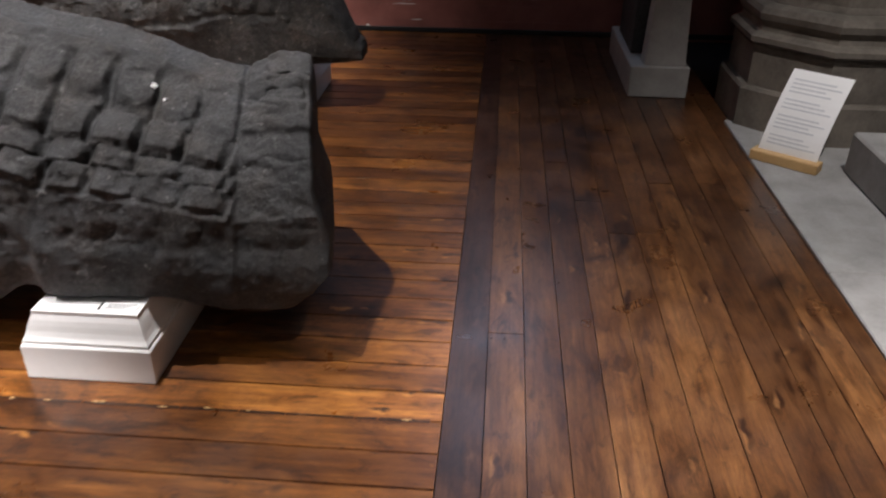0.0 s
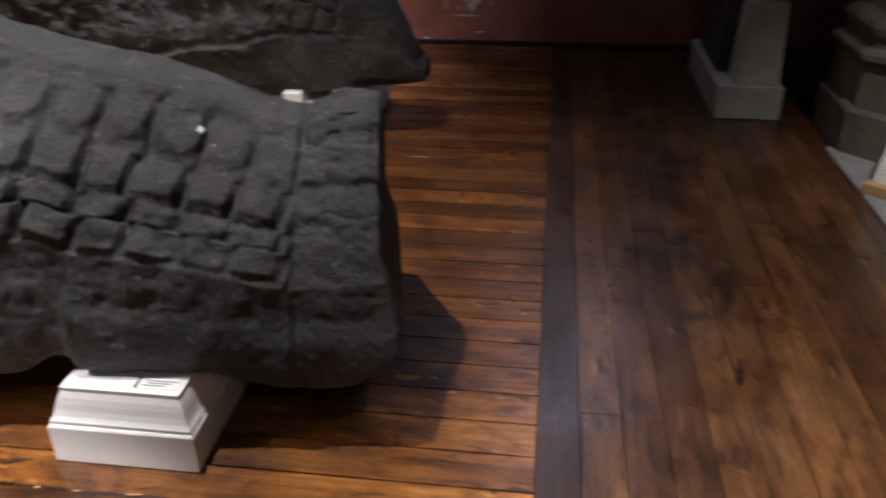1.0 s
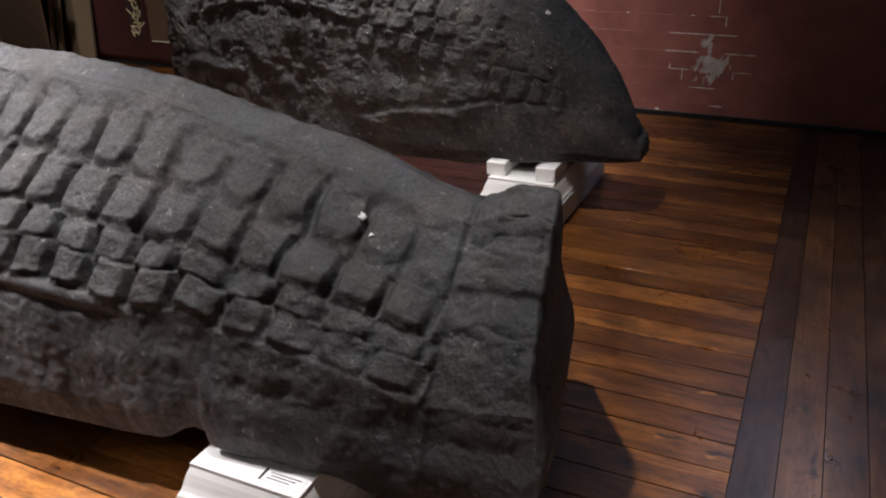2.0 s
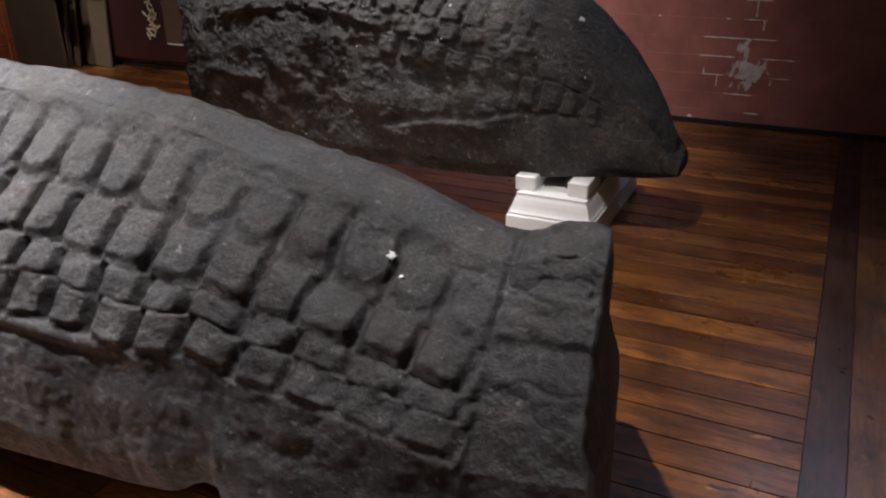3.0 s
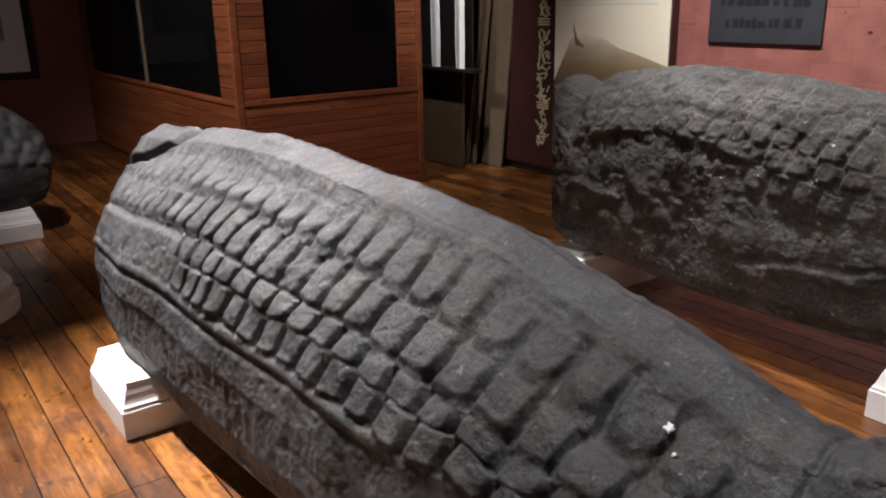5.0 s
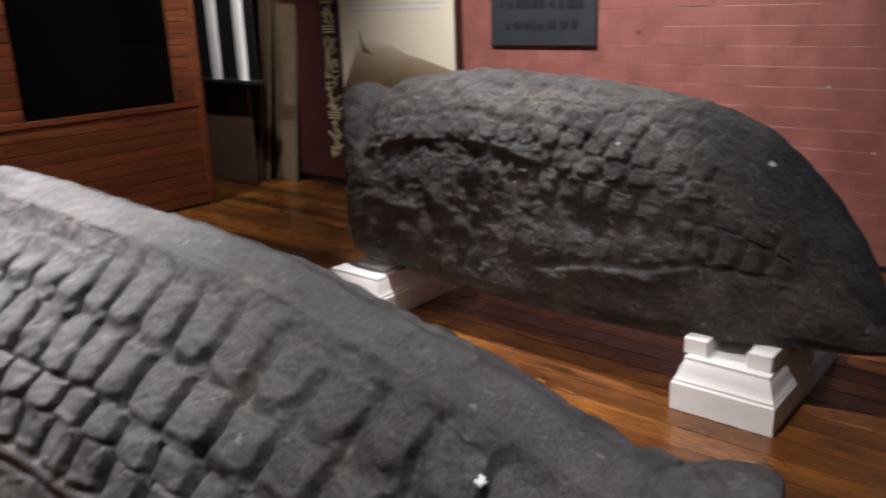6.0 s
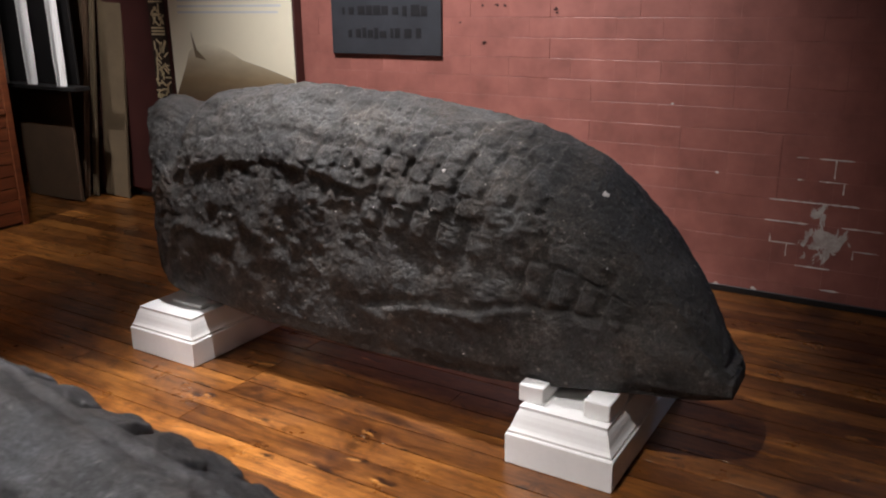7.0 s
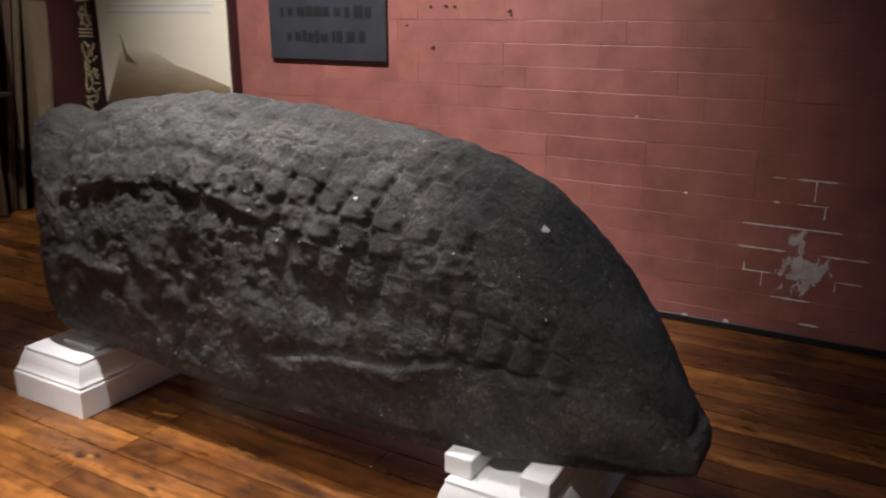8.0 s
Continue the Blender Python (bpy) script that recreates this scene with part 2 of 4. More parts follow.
def booth_wood():
    m = Mat("orange_pine_cladding", 0.38)
    v = m.place((1.5, 1.5, 26.0), True)
    g = m.noise(v, 1.0, 6, 0.6, 0.8)
    col = ramp(m.t, g, [(0.3, (0.115, 0.030, 0.012)), (0.52, (0.20, 0.058, 0.021)), (0.75, (0.29, 0.095, 0.034))])
    rnd = m.t.nodes.new("ShaderNodeObjectInfo").outputs["Random"]
    col = m.mix(0.6, col, ramp(m.t, rnd, [(0.0, grey(0.72)), (1.0, grey(1.2))]), "MULTIPLY")
    k = m.node("ShaderNodeTexVoronoi", Scale=1.0)
    m.link(m.place((5, 5, 14), True), k.inputs["Vector"])
    col = m.mix(ramp(m.t, k.outputs["Distance"], [(0.05, grey(0.8)), (0.2, grey(0.0))]), col, (0.05, 0.012, 0.004))
    m.colour(col)
    m.bump(g, 0.15, 0.002)
    return m.m


BOOTH = booth_wood()
glass = Mat("dark_window_glass", 0.06)
glass.colour((0.004, 0.004, 0.0045))
glass.b.inputs["Specular IOR Level"].default_value = 0.04
GLASS = glass.m
clear = Mat("clear_glass", 0.02)
clear.colour((1.0, 1.0, 1.0))
clear.b.inputs["Transmission Weight"].default_value = 1.0
CLEAR = clear.m


# ---- mesh helpers ----
def mesh_of(name, bm, material):
    me = bpy.data.meshes.new(name)
    bm.to_mesh(me)
    bm.free()
    me.materials.append(material)
    return me


def part(name, bm, material, parent=None, label="", smooth=False):
    me = mesh_of(name, bm, material)
    if smooth:
        me.polygons.foreach_set("use_smooth", [True] * len(me.polygons))
    ob = new(name, me)
    if parent is not None:
        ob.parent = parent
    if label:
        ob["label"] = label
    return ob


def empty(name, m=None, **tags):
    ob = new(name)
    ob.empty_display_size = 0.1
    if m is not None:
        ob.matrix_world = m
    return tagged(ob, **tags)


def box(lo, hi, bevel=0.0, bm=None):
    bm = bm or bmesh.new()
    c = [(a + b) / 2 for a, b in zip(lo, hi)]
    s = [abs(b - a) for a, b in zip(lo, hi)]
    made = bmesh.ops.create_cube(bm, size=1.0, matrix=Matrix.Translation(c) @ Matrix.Diagonal((*s, 1)))
    if bevel:
        vs = set(made["verts"])
        bmesh.ops.bevel(bm, geom=[e for e in bm.edges if e.verts[0] in vs], offset=bevel, segments=1, affect="EDGES")
    return bm


def rings(loops, cap=True, closed=True):
    """A skin over loops with the same number of points."""
    bm = bmesh.new()
    made = [[bm.verts.new(p) for p in loop] for loop in loops]
    n = len(made[0])
    for a, b in zip(made, made[1:]):
        for i in range(n if closed else n - 1):
            j = (i + 1) % n
            bm.faces.new((a[i], a[j], b[j], b[i]))
    if cap:
        bm.faces.new(list(reversed(made[0])))
        bm.faces.new(made[-1])
    bmesh.ops.recalc_face_normals(bm, faces=bm.faces)
    return bm


def lathe(profile, centre, sides=40, turn=0.0):
    loops = []
    for r, z in profile:
        loops.append([(centre[0] + r * math.cos(turn + 2 * math.pi * i / sides), centre[1] + r * math.sin(turn + 2 * math.pi * i / sides), z) for i in range(sides)])
    return rings(loops)


# ---- carved stones ----
RNG = np.random.RandomState(7)
LATTICE = RNG.rand(32, 32, 32)


def fuzz(p, scale, seed=0.0):
    """Smooth random values between -1 and 1 at the points p (n x 3)."""
    q = p * scale + seed * 7.31
    i = np.floor(q).astype(int)
    f = q - i
    f = f * f * (3 - 2 * f)
    out = 0
    for dx in (0, 1):
        for dy in (0, 1):
            for dz in (0, 1):
                w = (f[:, 0] if dx else 1 - f[:, 0]) * (f[:, 1] if dy else 1 - f[:, 1]) * (f[:, 2] if dz else 1 - f[:, 2])
                out = out + w * LATTICE[(i[:, 0] + dx) % 32, (i[:, 1] + dy) % 32, (i[:, 2] + dz) % 32]
    return out * 2 - 1


def step(a, b, x):
    t = np.clip((x - a) / (b - a), 0, 1)
    return t * t * (3 - 2 * t)


def bump_at(x, c, w):
    return np.exp(-((x - c) / w) ** 2)


def curve(points):
    xs, ys = zip(*points)
    def smooth(x):
        # a soft curve through the points
        total, weight = 0, 0
        for k in (-1.0, -0.5, 0.0, 0.5, 1.0):
            w = 1.0 - 0.6 * abs(k)
            total = total + w * np.interp(x + k * 0.05, xs, ys)
            weight += w
        return total / weight
    return smooth


def stone(name, x0, x1, ridge, foot, half, width, relief, material, nu, nv, end_bulge, m, caps=(0.05, 0.05)):
    """A long carved stone: sections from x0 to x1, each from the front foot over the ridge to the back foot."""
    us = np.linspace(0, 1, nu)
    xs = x0 + (x1 - x0) * us
    s = np.linspace(-1, 1, nv)
    f = 1 - np.abs(s) ** 1.15
    X = np.repeat(xs[:, None], nv, 1)
    F = np.repeat(f[None, :], nu, 0)
    S = np.repeat(np.sign(s)[None, :], nu, 0)
    R, B = ridge(X), foot(X)
    Y = S * half(F) * width(X)
    Z = B + (R - B) * F
    X = X + end_bulge(X, F, Y)
    P = np.stack([X, Y, Z], -1)
    du, dv = np.gradient(P, axis=0), np.gradient(P, axis=1)
    N = np.cross(dv, du)
    N /= np.linalg.norm(N, axis=2, keepdims=True) + 1e-9
    if N[nu // 2, 2, 1] > 0:
        N = -N
    flat = P.reshape(-1, 3)
    d = relief(X.ravel(), F.ravel(), S.ravel(), flat).reshape(nu, nv)
    P = P + N * d[..., None]
    verts = P.reshape(-1, 3).tolist()
    faces = []
    for a in range(nu - 1):
        for b in range(nv - 1):
            k = a * nv + b
            faces.append((k, k + 1, k + nv + 1, k + nv))
        faces.append((a * nv + nv - 1, a * nv, a * nv + nv, a * nv + 2 * nv - 1))
    # rounded ends
    for row, way, cap in ((0, -1, caps[0]), (nu - 1, 1, caps[1])):
        ring = P[row]
        last = [row * nv + b for b in range(nv)]
        mid = ring.mean(0)
        sides = [half_ring[np.argsort(half_ring[:, 2])] for half_ring in (ring[:nv // 2], ring[nv // 2:])]

        def face(q):
            # where the end face lies, between its front and back edges
            (xf, yf), (xb, yb) = [[np.interp(q[..., 2], e[:, 2], e[:, i]) for i in (0, 1)] for e in sides]
            return xf + (xb - xf) * np.clip((q[..., 1] - yf) / np.where(np.abs(yb - yf) < 1e-4, 1e-4, yb - yf), 0, 1)

        for k in range(1, 7):
            t = k / 7
            loop = mid + (ring - mid) * (1 - t)
            loop[:, 0] = face(loop) + way * cap * (1 - (1 - t) ** 4)
            loop += 0.12 * cap * fuzz(loop, 14, k)[:, None] * np.array([1.0, 0, 0])
            base = len(verts)
            verts.extend(loop.tolist())
            now = [base + b for b in range(nv)]
            for b in range(nv):
                c = (b + 1) % nv
                faces.append((last[b], now[b], now[c], last[c]) if way < 0 else (last[b], last[c], now[c], now[b]))
            last = now
        verts.append((float(face(mid)) + way * cap, mid[1], mid[2]))
        tip = len(verts) - 1
        for b in range(nv):
            c = (b + 1) % nv
            faces.append((last[b], tip, last[c]) if way < 0 else (last[b], last[c], tip))
    me = bpy.data.meshes.new(name)
    me.from_pydata(verts, [], faces)
    bm = bmesh.new()
    bm.from_mesh(me)
    bmesh.ops.recalc_face_normals(bm, faces=bm.faces)
    bm.to_mesh(me)
    bm.free()
    me.polygons.foreach_set("use_smooth", [True] * len(me.polygons))
    me.materials.append(material)
    ob = new(name, me)
    ob.matrix_world = m
    return ob


def shingles(x, f, p, top, bottom, pitch, shift, rise, gap=0.24, merge=0.45, square=0.5, start=-0.05, drop=0.8):
    """One row of carved roof tiles between two heights of the section: each laps over the row below and drops off sharply on one side."""
    wob = 0.008 * fuzz(p, 7, shift + 3) + 0.016 * fuzz(p * np.array([1.0, 0, 0]), 2.2, shift) + 0.004 * fuzz(p, 30, shift + 5)
    t = (top - f + 0.010 * fuzz(p, 10, 60) + 0.004 * fuzz(p, 34, 61)) / (top - bottom)
    c = (x + wob + 0.02 * np.clip(t, 0, 1)) / pitch + shift
    k = np.floor(c)
    vary = np.sin(k * 12.9898 + shift * 78.2) * 0.5 + 0.5
    u = c - k
    groove = step(start, start + 0.45, t)
    cut = 1 - step(-0.02, 0.13, u) * (1 - step(0.80 - gap + 0.08 * vary, 0.99 - 0.25 * gap, u) * (0.9 + 0.1 * step(0.5, 0.9, t)))
    low = 1 - drop * step(0.82 - 0.08 * vary, 0.985, t + (2.2 - 2.0 * square) * np.clip(np.abs(u - 0.42) - 0.12, 0, 1) ** 2)
    inside = (t >= 0) & (t < 1)
    swell = 1 - 0.3 * (2 * np.clip(u, 0, 1) - 0.85) ** 2
    lie = rise * (merge + (1 - merge) * np.clip(t, 0, 1)) * (0.8 + 0.32 * vary) * low * swell
    return inside * (lie * (1 - groove * cut) - 0.22 * rise * groove * cut)



def near_relief(x, f, s, p):
    rough_end = step(-1.25, -0.8, x)
    d = 0.010 * fuzz(p, 3.0, 1) + 0.005 * fuzz(p, 9.0, 2) + 0.0035 * fuzz(p, 26, 3) + 0.0022 * fuzz(p, 62, 4) + 0.007 * fuzz(p, 14, 6) * rough_end * (1 - step(0.84, 0.92, f))
    g = f + 0.016 * step(-1.7, -1.1, x) * (1 - step(0.8, 0.95, f))
    close = x - 0.07 * np.minimum(x + 1.2, 0) ** 2
    roof = step(-3.40, -3.34, x) * (1 - step(-0.505, -0.485, x))
    worn = step(-2.75, -2.45, x) * (1 - step(-1.78, -1.70, x + 0.5 * (0.92 - g))) * step(0.80, 0.87, g)
    front_low = 1 - step(-1.1, -0.9, x)
    rows = [(0.965, 0.772, 0.115, 0.05, 0.034, 0.07, 0.0, 0.30, 0.10, 0.62), (0.772, 0.655, 0.113, 0.55, 0.033, 0.08, 0.44, 0.70, -0.5, 0.52),
            (0.655, 0.580, 0.113, 0.52, 0.029, 0.08, 0.60, 0.75, -0.6, 0.35), (0.580, 0.475, 0.113, 0.54, 0.028, 0.10, 0.78, 0.95, -0.6, 0.75)]
    for n, (top, bottom, pitch, shift, rise, gap, merge, square, start, drop) in enumerate(rows):
        fade = step(-2.75, -2.15, x) if n > 1 else 1
        soft = 1 - rough_end * np.clip(0.22 + 0.10 * n + 0.4 * fuzz(p, 6, 30 + n), 0.0, 0.8)
        d += shingles(close, g, p, top, bottom, pitch, shift, rise, gap, merge, square, start, drop) * roof * fade * (1 - 0.85 * worn * (s < 0)) * soft * (0.6 + 0.4 * step(-3.0, -2.1, x)) * np.where((s > 0) & (n == 0), 1.4, 1.0)
    d -= 0.003 * worn
    d += 0.0045 * fuzz(p, 18, 42) * step(0.47, 0.5, g) * (1 - step(0.8, 0.9, g)) * roof
    # the two lowest rows are chipped and cracked
    d += 0.006 * fuzz(p * np.array([1.0, 1.0, 1.6]), 19, 41) * step(0.56, 0.59, g) * (1 - step(0.64, 0.67, g)) * step(-2.4, -2.1, x) * roof
    # plain band where the rows run out at the far end
    d += 0.011 * (1 - step(-2.75, -2.15, x)) * step(0.47, 0.50, g) * (1 - step(0.62, 0.65, g)) * roof
    # another worn row on the end block, down to the foot
    d += shingles(x, g, p, 0.475, 0.30, 0.105, 0.3, 0.006) * step(-1.05, -0.95, x) * (1 - step(-0.54, -0.50, x))
    # roll moulding under the tiles, a lower fillet, plain plinth below
    d += roof * (1 - step(-1.5, -1.0, x)) * (0.014 * bump_at(g, 0.462, 0.024) - 0.003 * bump_at(g, 0.425, 0.014))
    d += front_low * (0.006 * step(0.29, 0.32, g) * (1 - step(0.40, 0.43, g)) * (1 - step(-1.9, -1.4, x)) - 0.004 * (1 - step(0.2, 0.31, g)))
    d += 0.0012 * np.sin(x * 95 + 2 * fuzz(p, 6, 9)) * (1 - step(0.26, 0.32, f)) * front_low
    # foot of the end block stands forward
    d += 0.022 * step(-1.04, -1.0, x) * (1 - step(0.20, 0.34, f))
    # ridge roll and the incised line below it
    d += 0.005 * bump_at(f, 1.0, 0.02) - 0.006 * bump_at(f - 0.006 * fuzz(p, 5, 33), 0.972, 0.006) * roof * step(-2.0, -1.6, x) * (1 - 0.6 * step(-1.0, -0.7, x))
    # worn beast heads at both ends
    head = step(-0.497, -0.480, x)
    brow = 0.765 + 0.10 * np.clip(-0.36 - x, 0, 0.14)
    d += head * (0.012 * step(brow - 0.012, brow + 0.012, f + 0.008 * fuzz(p, 18, 44)) - 0.012)
    d -= 0.010 * bump_at(x + 0.010 * fuzz(p, 9, 46), -0.492, 0.009) * step(0.35, 0.5, f)
    d -= head * 0.003 * bump_at(f - 0.672 - 0.016 * np.sin(42 * x) - 0.01 * fuzz(p, 20, 43), 0.0, 0.007)
    d -= head * 0.004 * (1 - step(0.04, 0.10, np.abs(fuzz(p * np.array([1, 1, 2.2]), 16, 5)))) * step(0.80, 0.82, f)
    d += head * 0.004 * fuzz(p * np.array([1, 1, 2.5]), 22, 45) * step(0.62, 0.68, f)
    tail = 1 - step(-3.33, -3.29, x)
    d += tail * 0.010 * step(0.70, 0.76, f)
    slot = f - (0.853 + 0.39 * (x + 3.29)) - 0.008 * fuzz(p, 12, 47)
    d -= 0.040 * bump_at(slot, 0.0, 0.015) * step(-3.42, -3.36, x) * (1 - step(-3.00, -2.90, x))
    d += 0.014 * step(0.01, 0.03, slot) * step(-3.42, -3.36, x) * (1 - step(-3.0, -2.85, x))
    d -= 0.010 * bump_at(f - 0.978, 0.0, 0.006) * step(-2.42, -2.36, x) * (1 - step(-2.22, -2.12, x))
    return d * step(0.0, 0.03, f)


near_ridge = curve([(-3.6, 0.80), (-3.5, 0.85), (-3.42, 0.912), (-3.32, 0.964), (-3.15, 0.968), (-2.7, 1.022), (-2.3, 1.042), (-2.0, 1.024), (-1.6, 0.995),
                    (-1.25, 0.953), (-0.87, 0.848), (-0.62, 0.760), (-0.50, 0.728), (-0.44, 0.760), (-0.38, 0.782), (-0.32, 0.765), (-0.2, 0.72)])
near_foot = curve([(-3.5, 0.30), (-3.38, 0.20), (-3.2, 0.202), (-2.6, 0.198), (-2.45, 0.172), (-2.35, 0.152), (-1.9, 0.150), (-1.3, 0.170), (-1.14, 0.184), (-1.07, 0.262), (-1.0, 0.202), (-0.66, 0.198), (-0.58, 0.17), (-0.40, 0.147), (-0.22, 0.17)])


def near_half(f):
    return np.interp(f, (0, 0.12, 0.3, 0.45, 0.51, 0.615, 0.71, 0.80, 0.90, 0.96, 1.0), (0.398, 0.418, 0.405, 0.385, 0.360, 0.318, 0.260, 0.188, 0.110, 0.084, 0.0))


near_width = curve([(-3.55, 0.62), (-3.45, 0.79), (-3.3, 0.90), (-2.9, 1.02), (-1.0, 0.98), (-0.5, 0.95), (-0.38, 0.93), (-0.3, 0.90), (-0.2, 0.84)])


def near_end(x, f, y):
    r = step(-0.75, -0.24, x)
    l = 1 - step(-3.45, -3.0, x)
    at = (0, 0.08, 0.18, 0.3, 0.42, 0.55, 0.8, 1.0)
    return r * (np.interp(f, at, (-0.085, -0.045, 0.025, 0.028, 0.010, -0.010, -0.004, 0.008)) - 0.16 * y) + l * np.interp(f, at, (0.12, 0.095, 0.04, 0.015, 0.022, 0.015, -0.005, 0.01))


TILT_NEAR = Matrix.Translation((-0.62, 3.294, 0)) @ pose(0, 0, 0, 0, 0, 3.63) @ Matrix.Translation((0.64, 0, 0))
near_stone = tagged(stone("hogback_stone", -3.42, -0.325, near_ridge, near_foot, near_half, near_width, near_relief, STONE_A, 900, 400, near_end, TILT_NEAR, (0.05, 0.022)),
                    "long dark grey hogback gravestone carved with rows of tiles", "gravestone", "hogback stones")


def far_relief(x, f, s, p):
    end = step(-1.08, -1.0, x + 0.02 * fuzz(p, 8, 50) - 0.12 * np.clip(0.62 - f, 0, 1))
    body = 1 - 0.65 * end
    d = 0.014 * fuzz(p, 3.2, 11) + body * (0.009 * fuzz(p, 8.0, 12) + 0.0052 * fuzz(p, 17, 17) + 0.0036 * fuzz(p, 30, 18)) + 0.0026 * fuzz(p, 50, 14) + 0.0018 * fuzz(p, 85, 15)
    # pits that the weather has eaten into the upper half
    pit = np.clip(fuzz(p, 15, 34) - 0.25, 0, 1) + 0.6 * np.clip(fuzz(p, 27, 35) - 0.3, 0, 1)
    d -= 0.015 * pit * step(0.50, 0.66, f) * body * (1 - 0.6 * step(0.94, 0.98, f))
    wear = np.clip(0.75 + 0.7 * fuzz(p, 5, 16), 0.15, 1.2)
    # deep line under the top row, from the beast's ear to mid length
    line = f - (0.810 + 0.012 * np.sin(5 * x) - 0.05 * np.clip(x + 1.75, 0, 1)) - 0.010 * fuzz(p, 7, 51)
    d -= 0.012 * bump_at(line, 0.0, 0.018) * step(-2.75, -2.6, x) * (1 - step(-1.75, -1.45, x)) * np.clip(0.7 + 0.7 * fuzz(p, 9, 52), 0.2, 1.2)
    d += 0.010 * step(-0.01, 0.03, line) * (1 - step(0.10, 0.15, line)) * (1 - step(-1.7, -1.4, x)) * wear
    # the overhanging edge that drops along the side, and the hollow below it
    brow = np.interp(x, (-2.6, -2.4, -1.96, -1.83, -1.63, -1.2, -0.8), (0.66, 0.70, 0.695, 0.652, 0.622, 0.585, 0.56)) + 0.014 * fuzz(p, 7, 53)
    rows = [(0.965, 0.885, 0.095, 0.0, 0.014), (0.885, 0.80, 0.098, 0.4, 0.022), (0.80, 0.71, 0.102, 0.2, 0.024), (0.71, 0.63, 0.106, 0.7, 0.022)]
    for top, bottom, pitch, shift, rise in rows:
        d += shingles(x, f, p, top, bottom, pitch, shift, rise, 0.12, 0.55, 0.35, -0.4, 0.6) * np.clip(wear, 0.5, 1.2) * (0.5 + 0.5 * step(-2.3, -1.7, x)) * (1 - end) * step(-0.01, 0.02, f - brow)
    over = step(-0.02, 0.022, f - brow)
    reach = step(-2.65, -2.45, x) * (1 - step(-1.35, -1.1, x))
    d += reach * (0.006 * over * (1 - step(0.03, 0.12, f - brow)) - 0.004 * (1 - over) * step(-0.22, -0.06, f - brow) * (1 - step(-1.9, -1.7, x)) - 0.006 * bump_at(f - brow, -0.015, 0.016)) * np.clip(0.8 + 0.6 * fuzz(p, 6, 55), 0.3, 1.2)
    # tiles that still show
    d += shingles(x, f - brow, p, 0.0, -0.105, 0.108, 0.1, 0.022, 0.2, 0.8, 0.5, -0.6) * wear * step(-1.80, -1.70, x) * (1 - step(-1.2, -1.15, x))
    d += shingles(x, f - brow, p, 0.075, -0.04, 0.105, 0.75, 0.017, 0.2, 0.75, 0.8, -0.6) * wear * step(-1.24, -1.18, x) * (1 - step(-0.82, -0.76, x))
    d += shingles(x, f - brow, p, -0.045, -0.19, 0.088, 0.35, 0.018, 0.22, 0.8, 0.9, -0.6) * step(-1.18, -1.08, x) * (1 - step(-0.80, -0.74, x))
    # ledge that climbs along the side
    climb = np.interp(x, (-1.72, -1.46, -1.26, -1.09, -1.03, -0.86, -0.76), (0.205, 0.268, 0.292, 0.345, 0.330, 0.365, 0.41))
    edge = f - climb - 0.010 * fuzz(p, 9, 22) - 0.006 * fuzz(p, 24, 24)
    run = step(-1.78, -1.68, x) * (1 - step(-0.76, -0.72, x))
    d += run * (0.012 * (1 - step(-0.014, 0.010, edge)) * step(-0.14, -0.03, edge) * np.clip(0.75 + 0.6 * fuzz(p, 5, 25), 0.2, 1.2) - 0.005 * bump_at(edge, 0.02, 0.014))
    # broken, flaked stone above the ledge
    rough = step(0.16, 0.24, f) * (1 - step(0.44, 0.54, f)) * step(-2.0, -1.7, x) * (1 - step(-1.1, -0.95, x))
    d += rough * (0.006 - 0.024 * np.abs(fuzz(p * np.array([0.75, 1.0, 1.4]), 10, 27)))
    # what is left of the beast: two slanting limbs and a rounded lump
    limb = f - np.interp(x, (-2.75, -2.4, -2.3), (0.395, 0.352, 0.33)) - 0.012 * fuzz(p, 8, 20)
    d += (0.007 + 0.006 * fuzz(p, 11, 19)) * bump_at(limb, 0.0, 0.022) * step(-2.78, -2.7, x) * (1 - step(-2.42, -2.3, x))
    slant = f - (0.435 - 0.75 * (x + 2.28)) - 0.012 * fuzz(p, 10, 54)
    d += 0.009 * bump_at(slant, 0.0, 0.04) * step(-2.38, -2.28, x) * (1 - step(-2.14, -2.02, x))
    d += 0.007 * bump_at(f - 0.54, 0.0, 0.035) * bump_at(x, -2.46, 0.11)
    # arris where the plain end slope begins
    d -= 0.012 * end * step(0.30, 0.5, f)
    # ear at the far end
    d += 0.020 * bump_at(x, -2.84, 0.055) * step(0.86, 0.93, f) - 0.034 * bump_at(x, -2.745, 0.024) * step(0.76, 0.88, f)
    return d * step(0.0, 0.03, f)


far_ridge = curve([(-3.05, 1.0), (-2.95, 1.076), (-2.88, 1.080), (-2.80, 1.040), (-2.74, 1.045), (-2.64, 1.100), (-2.4, 1.134), (-2.2, 1.170), (-2.05, 1.166), (-1.95, 1.147), (-1.8, 1.156), (-1.4, 1.114),
                   (-1.1, 1.060), (-0.94, 0.994), (-0.84, 0.908), (-0.70, 0.776), (-0.58, 0.635), (-0.52, 0.530), (-0.47, 0.425), (-0.44, 0.35)])
far_foot = curve([(-2.95, 0.31), (-2.8, 0.27), (-2.5, 0.249), (-2.2, 0.220), (-1.8, 0.207), (-1.2, 0.223), (-0.9, 0.260), (-0.7, 0.274), (-0.45, 0.272), (-0.35, 0.25)])


def far_top(x):
    return far_ridge(x) - 0.066 * bump_at(x, -2.745, 0.032) + 0.012 * bump_at(x, -2.84, 0.045)


